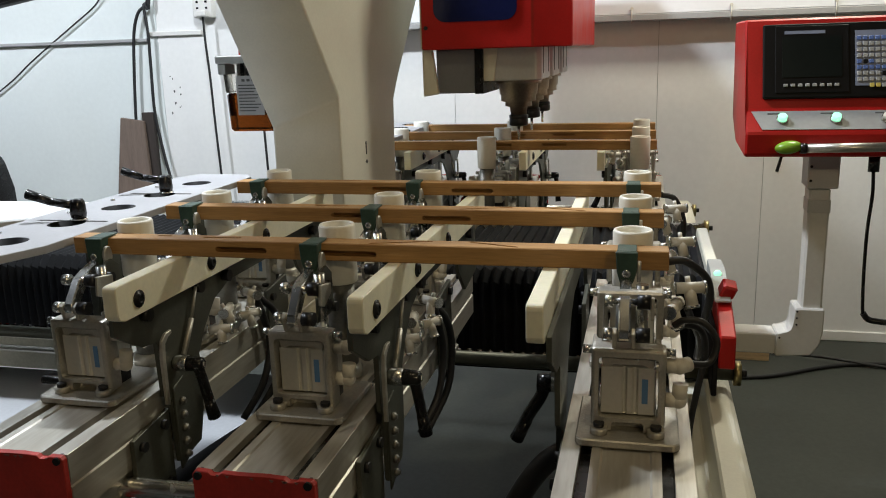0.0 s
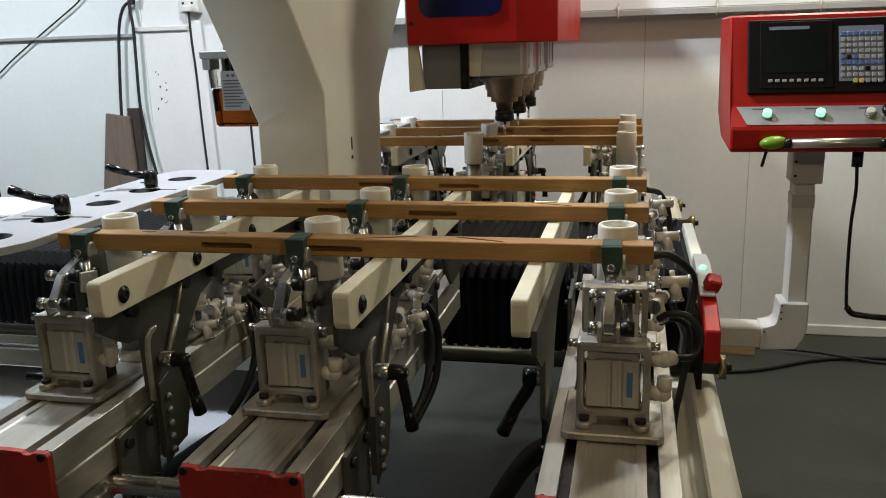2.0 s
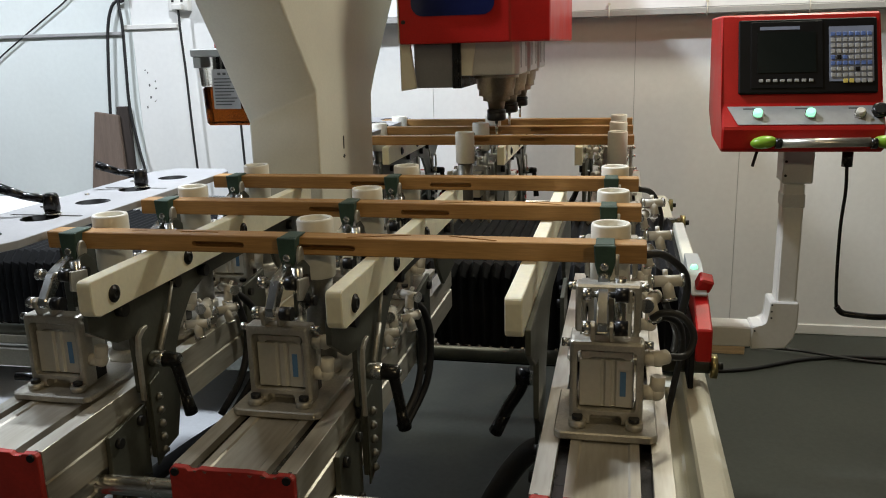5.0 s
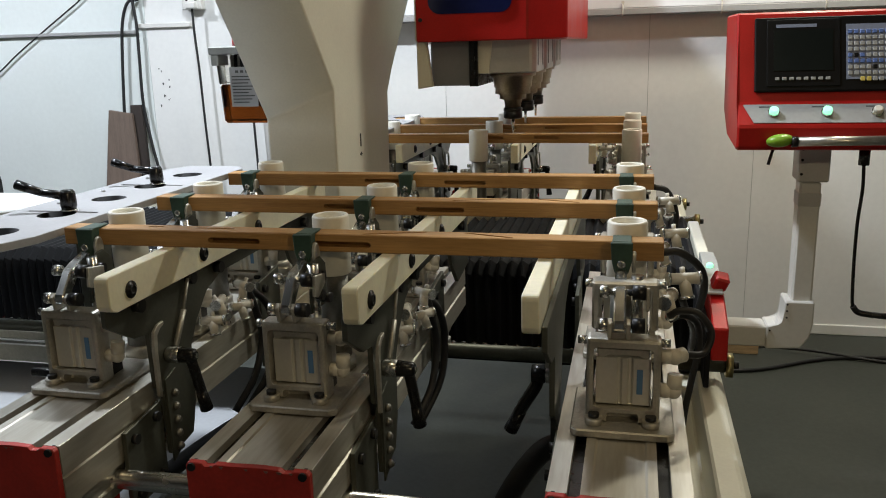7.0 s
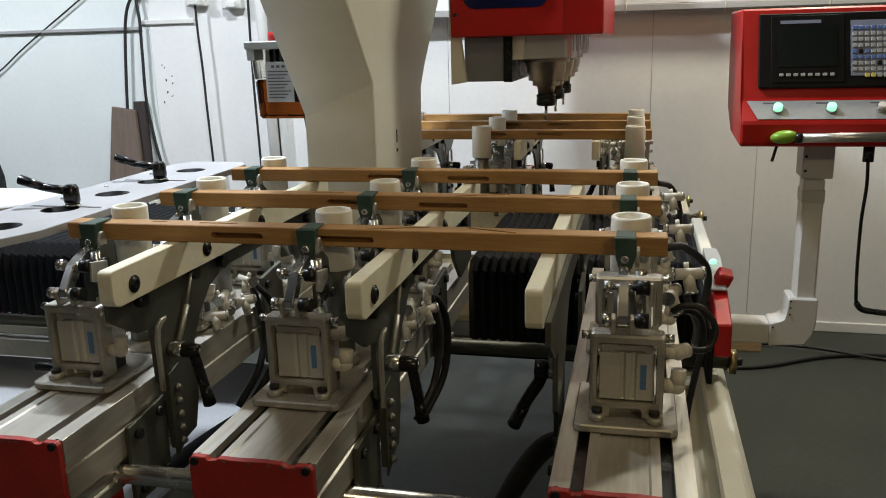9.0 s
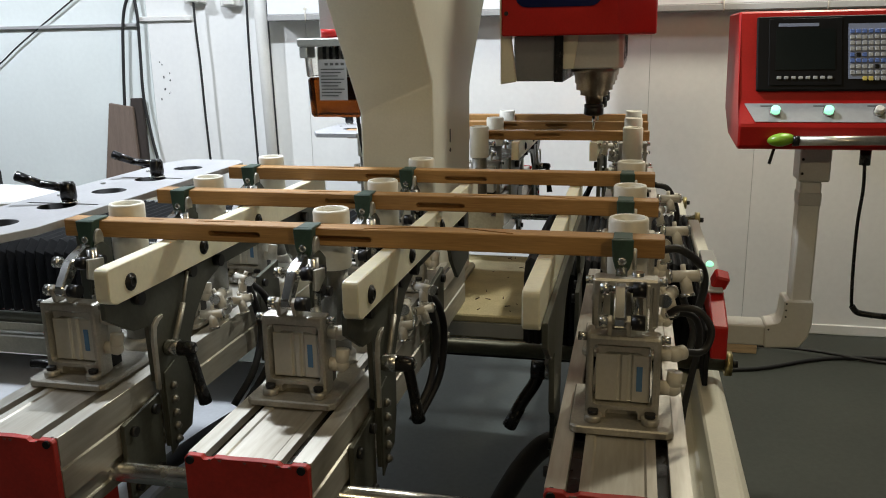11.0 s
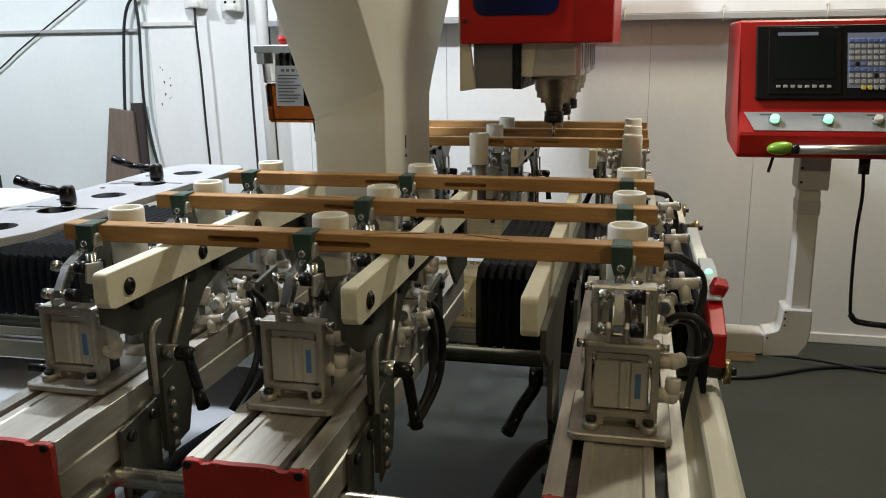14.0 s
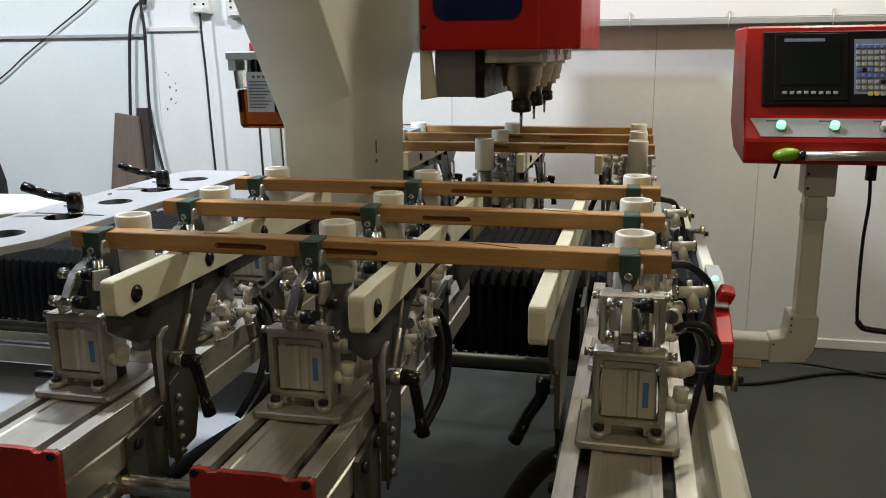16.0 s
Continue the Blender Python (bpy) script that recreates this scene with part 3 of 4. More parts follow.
def bracket_plate(x, s, m):
    """Steel plate on a rail's side that carries the nylon guide; s is the side."""
    g = thing("guide_bracket", "grey steel side plate bolted to the rail", "bracket", "guide brackets", at=(x, MID, 0))
    f = lambda y: m * (y - MID)
    ox = s * 0.0885
    top = [(-0.235, 0.905), (0.62, 0.905), (0.62, 0.76), (0.50, 0.745), (0.44, 0.80), (0.41, 0.862), (0.12, 0.862), (0.06, 0.842), (0.015, 0.80), (-0.010, 0.762), (-0.012, 0.66), (-0.03, 0.605), (-0.072, 0.60), (-0.104, 0.60), (-0.106, 0.715), (-0.128, 0.73), (-0.130, 0.826), (-0.17, 0.83), (-0.235, 0.87)]
    xa, xb = sorted((s * 0.0965, s * 0.1045))
    part("side_plate", prism(B(), [(f(y), z) for y, z in top], "x", xa, xb, 0.001), STEEL, g)
    xa, xb = sorted((ox, s * 0.0965))
    for y, wide, z0, z1 in ((-0.160, 0.052, 0.555, 0.700), (0.34, 0.05, 0.60, 0.80)):
        part("foot_plate", prism(B(), [(f(y - wide), z0), (f(y + wide), z0), (f(y + wide), z1), (f(y - wide), z1 - 0.012)], "x", xa, xb, 0.001), STEEL, g, "bolted foot plate")
        pieces("foot_bolt", rods([((s * 0.095, f(y + dy * wide), z), (s * 0.104, f(y + dy * wide), z), 0.0085) for dy, z in ((-0.6, z0 + 0.02), (0.6, z0 + 0.02), (-0.6, z1 - 0.03), (0.6, z1 - 0.02))]), BOLT, g)
    # flat bent strip and comb of nuts
    if s > 0:
        bm = prism(B(), [(f(-0.139), 0.72), (f(-0.129), 0.716), (f(-0.130), 0.80), (f(-0.128), 0.822), (f(-0.118), 0.831), (f(-0.105), 0.833), (f(-0.105), 0.839), (f(-0.122), 0.838), (f(-0.135), 0.829), (f(-0.139), 0.80)], "x", 0.111, 0.1165, 0.001)
        part("bent_strip", bm, CAST, g, "bent bright steel strip")
        part("comb_strip", prism(B(), [(f(-0.105), 0.585), (f(-0.072), 0.60), (f(-0.072), 0.745), (f(-0.105), 0.735)], "x", 0.1046, 0.108, 0.0008), STEEL, g)
        pieces("nut", [lambda bm, k=k: lathe(bm, [(0.0072, 0.0), (0.0072, 0.005), (0.0045, 0.0062), (0.004, 0.009)], 10, at=(0.108, f(-0.086), 0.607 + 0.0245 * k), axis="X") for k in range(5)], DULL, g, "dull steel nut")
    pieces("plate_bolt", rods([((s * 0.1046, f(y), z), (s * 0.118, f(y), z), 0.011) for y, z in ((-0.16, 0.882), (0.0, 0.882), (0.10, 0.875), (0.30, 0.88), (0.52, 0.87))], 14), BOLT, g)
    # clamping lever
    lv = part("lever_hub", lathe(B(), [(0.012, 0), (0.014, 0.006), (0.014, 0.024), (0.010, 0.028)], 16, axis="X"), CHROME, g, "bright lever hub", at=(s * 0.105, f(-0.088 if s > 0 else -0.05), 0.774 if s > 0 else 0.764))
    if s < 0:
        lv.rotation_euler = (0, 0, math.pi)
    bm = B()
    d = 1 if s > 0 else -1
    if s > 0:
        lathe(bm, [(0.0105, 0.008), (0.0135, 0.012), (0.0125, 0.036), (0.0115, 0.050), (0.007, 0.054)], 16, axis="X")
        hose(bm, [(0.040, 0, 0.002), (0.045, 0.002 * m, -0.020), (0.049, 0.008 * m, -0.055), (0.054, 0.016 * m, -0.098)], 0.0088, 12, 5)
        rod(bm, (0.050, 0.010 * m, -0.066), (0.054, 0.016 * m, -0.102), 0.0088, 0.0112)
        part("hub_screw", rod(B(), (0.0535, 0, 0), (0.0555, 0, 0), 0.0045, n=10), CHROME, lv)
    else:
        rod(bm, (0.012, 0, 0), (0.034, 0, 0), 0.0145)
        hose(bm, [(0.024, 0, 0.010), (0.027, -0.004 * m, -0.02), (0.05, -0.012 * m, -0.062), (0.07, -0.02 * m, -0.105)], 0.0100, 12, 5)
        rod(bm, (0.054, -0.014 * m, -0.072), (0.071, -0.02 * m, -0.108), 0.0100, 0.0118)
    part("lever_handle", bm, BLACK, lv, "black plastic clamping lever")
    bm = rod(B(), (s * 0.112, f(-0.070), 0.782), (s * 0.112, f(-0.035), 0.835), 0.0048, n=10)
    rod(bm, (s * 0.112, f(-0.035), 0.835), (s * 0.112, f(-0.012), 0.885), 0.0030, n=8)
    part("tie_rod", bm, CAST, g, "small bright tie rod")
    return g


def guide(x, s, m):
    g = thing("nylon_guide", "long white nylon support strip with black bolts", "support strip", "nylon support strips", at=(x + s * 0.117, MID, 0))
    f = lambda y: m * (y - MID)
    ya, yb = f(-0.253), f(0.62)
    pts = [(ya, 0.908), (ya + m * 0.004, 0.901), (ya + m * 0.016, 0.896), (yb, 0.896), (yb, 0.953), (ya + m * 0.007, 0.953), (ya + m * 0.002, 0.951), (ya, 0.946)]
    part("strip", prism(B(), pts, "x", -0.0115, 0.0115, 0.0014), NYLON, g)
    for y in (-0.2, 0.02, 0.24, 0.46):
        a, b = s * 0.0115, s * 0.017
        bm = lathe(B(), [(0.0135, 0), (0.0135, 0.002), (0.009, 0.0021), (0.009, 0.005), (0.005, 0.0055), (0.005, 0.004)], 14, axis="X")
        o = part("bolt", bm, BOLT, g, "", at=(s * 0.0116, f(y), 0.921))
        if s < 0:
            o.rotation_euler = (0, 0, math.pi)
    return g


def roller():
    """A hollow nylon roller on its post, foot at the rail's top."""
    r = thing("stop_roller", "hollow white nylon stop roller on a steel post", "roller", "stop rollers", at=(5, 5, 0))
    part("sleeve", lathe(B(), [(0.0195, 0.9), (0.0285, 0.901), (0.030, 0.903), (0.030, 0.996), (0.0285, 0.9992), (0.0245, 0.9992), (0.0235, 0.997), (0.0235, 0.985), (0.0, 0.985)][:-1], 32), SLEEVE, r)
    part("post", rod(B(), (0, 0, 0.757), (0, 0, 0.9), 0.0235, n=24), DULL, r, "dull grey steel post")
    part("collar", lathe(B(), [(0.03, 0.7353), (0.03, 0.752), (0.024, 0.757)], 20), CAST, r)
    return r


def clamp_unit(forked):
    """Pneumatic swing clamp: cast frame, air cylinder, arm and green pad. Its own origin is the rail's middle under the roller."""
    c = thing("pneumatic_clamp", "cast aluminium pneumatic clamp with green rubber pad", "clamp", "pneumatic clamps", at=(5, 5, 0))
    bm = prism(B(), [(-0.070, -0.19), (-0.062, -0.198), (0.062, -0.198), (0.070, -0.19), (0.070, -0.05), (-0.070, -0.05)], "z", 0.7355, 0.747, 0.002)
    part("base_plate", bm, CAST, c)
    # lower open frame
    fr = part("frame", box(B(), -0.050, 0.050, -0.170, -0.138, 0.7475, 0.870, 0.005, 2), CAST, c)
    cut(fr, box(B(), -0.0405, 0.0405, -0.25, -0.1, 0.7685, 0.857, 0.006, 2))
    cut(fr, box(B(), -0.022, 0.022, -0.25, -0.150, 0.74, 0.7625, 0.003))
    pieces("frame_lug", rods([((x, -0.175, 0.7475), (x, -0.175, 0.757), 0.012) for x in (-0.0385, 0.0385)], 16), CAST, c)
    pieces("frame_bolt", rods([((x, -0.175, 0.757), (x, -0.175, 0.763), 0.0075) for x in (-0.0385, 0.0385)]), BOLT, c)
    pieces("side_screw", rods([((sx * 0.050, -0.154, 0.862), (sx * 0.062, -0.154, 0.862), 0.006) for sx in (-1, 1)]), CHROME, c)
    # air cylinder
    body = prism(B(), [(-0.037, -0.160), (-0.008, -0.160), (-0.007, -0.156), (-0.003, -0.156), (-0.002, -0.160), (0.006, -0.160), (0.007, -0.156), (0.012, -0.156), (0.013, -0.160), (0.037, -0.160), (0.037, -0.09), (-0.037, -0.09)], "z", 0.771, 0.840, 0.001)
    cy = part("air_cylinder", body, CYLIN, c, "pale grey square air cylinder")
    part("cylinder_clip", prism(B(), [(-0.034, 0.8402), (-0.026, 0.8402), (-0.02, 0.845), (0.02, 0.845), (0.026, 0.8402), (0.034, 0.8402), (0.036, 0.852), (0.024, 0.853), (0.0, 0.850), (-0.024, 0.853), (-0.036, 0.852)], "y", -0.160, -0.135, 0.001), CAST, cy)
    part("cylinder_label", box(B(), 0.0185, 0.0265, -0.1613, -0.1603, 0.788, 0.824), BLUELAB, cy, "small blue label")
    part("cylinder_foot", box(B(), -0.039, 0.039, -0.130, -0.10, 0.7475, 0.7705), BOLT, cy, "dark foot under the cylinder")
    part("piston_rod", rod(B(), (0.016, -0.112, 0.840), (0.016, -0.112, 0.945), 0.0085), CHROME, cy, "chromed piston rod")
    # upper fork with its pins
    if forked:
        up = part("upper_frame", box(B(), -0.045, 0.045, -0.135, -0.105, 0.8705, 0.940, 0.003), CAST, c)
        cut(up, box(B(), -0.037, 0.037, -0.2, -0.05, 0.85, 0.932, 0.003))
        pieces("fork_screw", rods([((sx * 0.045, -0.12, 0.934), (sx * 0.055, -0.12, 0.934), 0.006) for sx in (-1, 1)]), CHROME, c)
    else:
        part("link_plate", prism(B(), [(-0.128, 0.8702), (-0.060, 0.8702), (-0.062, 0.935), (-0.082, 0.950), (-0.100, 0.948), (-0.122, 0.905)], "x", 0.012, 0.017, 0.001), STEEL, c, "grey steel link plate")
        pieces("link_bolt", rods([((0.0171, y, z), (0.031, y, z), 0.0085) for y, z in ((-0.105, 0.925), (-0.112, 0.897), (-0.082, 0.884))], 12), BOLT, c)
    pins = ((-0.168, 0.890), (-0.140, 0.928))
    pieces("lug", [lambda bm, x=x: prism(bm, [(-0.170, 0.8702), (-0.142, 0.8702), (-0.150, 0.893), (-0.168, 0.899), (-0.176, 0.893)], "x", x, x + 0.006, 0.001) for x in (-0.0225, 0.0025)], CAST, c)
    bm = prism(B(), [(-0.175, 0.884), (-0.168, 0.881), (-0.161, 0.885), (-0.133, 0.920), (-0.112, 0.930), (-0.090, 0.934), (-0.074, 0.945), (-0.0725, 0.956), (-0.0725, 0.970), (-0.083, 0.970), (-0.085, 0.952), (-0.100, 0.945), (-0.128, 0.938), (-0.146, 0.932), (-0.174, 0.896)], "x", -0.015, 0.001, 0.002)
    part("clamp_arm", bm, CHROME, c, "bright steel clamp arm")
    pieces("pivot_nut", rods([((-0.034, y, z), (-0.0226, y, z), 0.009) for y, z in pins]), CHROME, c)
    pieces("pivot_pin", rods([((-0.0226, y, z), (0.010, y, z), 0.005) for y, z in pins]), CHROME, c)
    pieces("pivot_bolt", rods([((0.0095, y, z), (0.027, y, z), 0.0105) for y, z in pins], 14), BOLT, c)
    part("link_bar", prism(B(), [(-0.150, 0.905), (-0.136, 0.900), (-0.106, 0.915), (-0.106, 0.930), (-0.146, 0.936)], "x", 0.0275, 0.0325, 0.001), CAST, c)
    # green pad wraps the bar's front edge
    bm = prism(B(), [(-0.0225, 0.986), (0.0085, 0.986), (0.0075, 0.958), (0.003, 0.942), (-0.003, 0.9355), (-0.010, 0.9355), (-0.016, 0.942), (-0.0205, 0.958)], "y", -0.0945, -0.0865, 0.0015)
    prism(bm, [(-0.0864, 0.9705), (-0.0725, 0.9705), (-0.0725, 0.9835), (-0.045, 0.9835), (-0.045, 0.9862), (-0.0864, 0.9862)], "x", -0.0205, 0.0065, 0.001)
    pad = part("pad", bm, GREEN, c, "green rubber clamping pad")
    part("pad_screw", lathe(B(), [(0.0062, 0), (0.0062, -0.002), (0.004, -0.003)], 14, at=(-0.007, -0.0945, 0.955), axis="Y"), CHROME, pad, "bright cross-head screw")
    part("screw_slot", box(box(B(), -0.0100, -0.0040, -0.0979, -0.0973, 0.9544, 0.9556), -0.0076, -0.0064, -0.0980, -0.0972, 0.9522, 0.9578), INK, pad)
    part("arm_cheek", prism(B(), [(-0.084 + 0.011 * math.cos(k * math.tau / 20), 0.956 + 0.016 * math.sin(k * math.tau / 20)) for k in range(20)], "x", 0.0075, 0.0135, 0.0015), CAST, c, "grey rounded arm end")
    # air fittings on the side
    for z, up in ((0.842, 0), (0.792, 1)):
        bm = B()
        bmesh.ops.create_uvsphere(bm, u_segments=14, v_segments=10, radius=0.0115, matrix=Matrix.Translation((0.068, -0.15, z)))
        for f in bm.faces:
            f.smooth = True
        rod(bm, (0.0505, -0.15, z), (0.066, -0.15, z), 0.0105, n=14)
        if up:
            rod(bm, (0.068, -0.15, z), (0.070, -0.148, z + 0.024), 0.0105, n=14)
        else:
            rod(bm, (0.068, -0.15, z), (0.080, -0.14, z), 0.0105, n=14)
        part("elbow_fitting", bm, FITTING, c, "pale grey push-in elbow fitting")
    return c


def tee_cluster():
    c = thing("air_fitting", "pale grey push-in tee fitting with steel release rings", "air fitting", "air fittings", at=(5, 5, 0))
    bm = rod(B(), (-0.020, 0, 0), (0.020, 0, 0), 0.0085, n=12)
    rod(bm, (0, 0, 0), (0.004, -0.006, -0.024), 0.0085, n=12)
    rod(bm, (0, 0.004, 0.004), (0, 0.010, 0.014), 0.004, n=8)
    part("tee_body", bm, FITTING, c)
    pieces("release_ring", rods([((-0.020, 0, 0), (-0.024, 0, 0), 0.0102), ((0.020, 0, 0), (0.024, 0, 0), 0.0102), ((0.004, -0.006, -0.024), (0.0045, -0.007, -0.028), 0.0102)]), CHROME, c)
    return c


def wood_bar(y, m, ends, front, top, tilt=0.0):
    """A planed bar against the rollers; slots are mortises."""
    b = tagged(new("wooden_bar", mesh("wooden_bar", box(B(), ends[0], ends[1], -0.0185, 0.0185, 0.9535, 0.982, 0.0015), WOOD)),
               "planed brown hardwood bar with routed mortise slots", "wooden bar", "wooden bars")
    b.location = (0, y, 0)
    for a, c, z in front:
        bm = B()
        r = 0.0046
        pts = [(c - r + r * math.sin(k * math.pi / 6), z + r * math.cos(k * math.pi / 6)) for k in range(7)] + [(a + r - r * math.sin(k * math.pi / 6), z - r * math.cos(k * math.pi / 6)) for k in range(7)]
        cut(b, prism(bm, pts, "y", -0.03, -0.002) if m > 0 else prism(bm, pts, "y", -0.03, -0.002))
    for a, ya, c, yc in top:
        d = Vector((c - a, yc - ya))
        u = d.normalized()
        v = Vector((-u.y, u.x)) * 0.003
        pts = [(a + v.x, ya + v.y), (a - u.x * 0.003, ya - u.y * 0.003), (a - v.x, ya - v.y), (c - v.x, yc - v.y), (c + u.x * 0.003, yc + u.y * 0.003), (c + v.x, yc + v.y)]
        cut(b, prism(B(), pts, "z", 0.968, 1.0))
    return b


ROLLER, FORKED, PLAIN, TEE = roller(), clamp_unit(True), clamp_unit(False), tee_cluster()
SIDES = (1, 1, -1)
for m in (1, -1):
    for x, s in zip(RAILS, SIDES):
        rail(x, m)
        bracket_plate(x, s, m)
        guide(x, s, m)
        for k, y in enumerate(ROWS):
            yy = y if m > 0 else 2 * MID - y
            copy_thing(ROLLER, pose(x, yy, 0))
            turn = 0 if m > 0 else 180
            copy_thing(FORKED if x > -0.1 else PLAIN, pose(x - {0: 0.0, 1: 0.006, 2: 0.012}[RAILS[::-1].index(x)], yy, 0, 0, 0, turn))
            for dx, dy, dz, rz in ((0.080, -0.075, 0.932, 15), (0.058, -0.10, 0.908, 75)) if x > -0.1 else (((0.098, 0.215, 0.805, -30), (0.100, 0.195, 0.768, 50), (0.080, 0.145, 0.790, 100), (0.082, 0.110, 0.765, 20), (0.075, 0.165, 0.762, 140)) if k == 0 else ()):
                q = pose(x, yy, 0) @ pose(0, 0, 0, 0, 0, turn) @ pose(dx, dy, dz, 0, 0, rz)
                copy_thing(TEE, q)
for o in (ROLLER, FORKED, PLAIN, TEE):
    for c in list(o.children_recursive):
        bpy.data.objects.remove(c)
    bpy.data.objects.remove(o)

TOPS = [(-0.778, 0.005, -0.755, 0.007), (-0.69, 0.002, -0.626, 0.004), (-0.398, -0.012, -0.305, 0.012), (-0.242, 0.012, -0.168, -0.012)]
wood_bar(-0.0495, 1, (-0.926, 0.052), [(-0.661, -0.571, 0.967), (-0.48, -0.386, 0.966)], TOPS)
wood_bar(0.2405, 1, (-0.93, 0.05), [(-0.572, -0.485, 0.968), (-0.39, -0.297, 0.965)], [(a + 0.08, b, c + 0.08, d) for a, b, c, d in TOPS[1:]])
wood_bar(0.5505, 1, (-0.93, 0.05), [(-0.591, -0.497, 0.967), (-0.405, -0.31, 0.965)], TOPS[1:2])
for k, y in enumerate(ROWS):
    wood_bar(2 * MID - y + 0.0495, -1, (-0.93, 0.05), [(-0.303, -0.224, 0.97), (-0.48, -0.40, 0.97)] if k else [], [])


def stop_plate(m):
    """Aluminium end-stop table with round holes, slots and two clamping levers."""
    t = thing("stop_table", "brushed aluminium end stop plate with round holes", "stop plate", "end stop plates", at=(0, MID, 0))
    f = lambda y: m * (y - MID)
    pts = [(-0.935, -0.125), (-0.965, -0.205), (-1.10, -0.205), (-1.13, -0.17), (-1.13, 0.60), (-1.10, 0.66), (-0.965, 0.66), (-0.935, 0.62)]
    p = part("plate", prism(B(), [(x, f(y)) for x, y in pts], "z", 0.966, 0.980, 0.001), PLATE, t)
    bm = B()
    for y in (-0.105, 0.045, 0.205, 0.355, 0.515):
        rod(bm, (-1.025, f(y), 0.95), (-1.025, f(y), 1.0), 0.034, n=28)
    cut(p, bm)
    # added black sleeves paint the shade on the walls of the holes
    for y in (-0.105, 0.045, 0.205, 0.355, 0.515):
        part("hole_lining", lathe(B(), [(0.0338, 0.0), (0.0338, 0.0255), (0.0328, 0.0255), (0.0328, 0.0)], 28, at=(-1.025, f(y), 0.954)), MATTE, t, "black sleeve standing in for the shade inside the hole")
    bm = B()
    for y in (0.068, 0.368):
        box(bm, -1.105, -0.955, f(y) - 0.005, f(y) + 0.005, 0.9, 1.1)
    cut(p, bm)
    pieces("edge_screw", rods([((-1.09, f(y), 0.980), (-1.09, f(y), 0.983), 0.005) for y in (-0.05, 0.14, 0.28, 0.45)], 10), CHROME, t)
    return t


for m in (1, -1):
    st = stop_plate(m)
    if m < 0:
        st.location.x += 0.10


def lever(x, y, turn):
    l = thing("clamping_lever", "black plastic clamping lever on the stop plate", "lever", "stop plate levers", at=(x, y, 0.980))
    l.rotation_euler = (0, 0, radians(turn))
    part("washer", rod(B(), (0, 0, 0), (0, 0, 0.004), 0.016), CHROME, l)
    part("hub", lathe(B(), [(0.013, 0.004), (0.015, 0.012), (0.014, 0.034), (0.011, 0.04), (0.005, 0.041)], 16), BLACK, l)
    bm = rod(B(), (0, 0, 0.028), (-0.05, 0, 0.036), 0.009, 0.0075)
    rod(bm, (-0.05, 0, 0.036), (-0.095, 0, 0.052), 0.0075, 0.0095)
    part("handle", bm, BLACK, l)


for y in (0.075, 0.375):
    lever(-1.02, y, 10)
    lever(-0.985, 2 * MID - y, -8)


def plate_stand(m):
    s = thing("stop_plate_stand", "grey steel stand between rail and stop plate", "stand", "stop plate stands", at=(-0.945 if m > 0 else -0.905, MID, 0))
    f = lambda y: m * (y - MID)
    for y in (0.03, 0.36):
        part("column", box(B(), -0.022, 0.022, f(y) - 0.022, f(y) + 0.022, 0.7355, 0.9655, 0.003), STEEL, s)


for m in (1, -1):
    plate_stand(m)


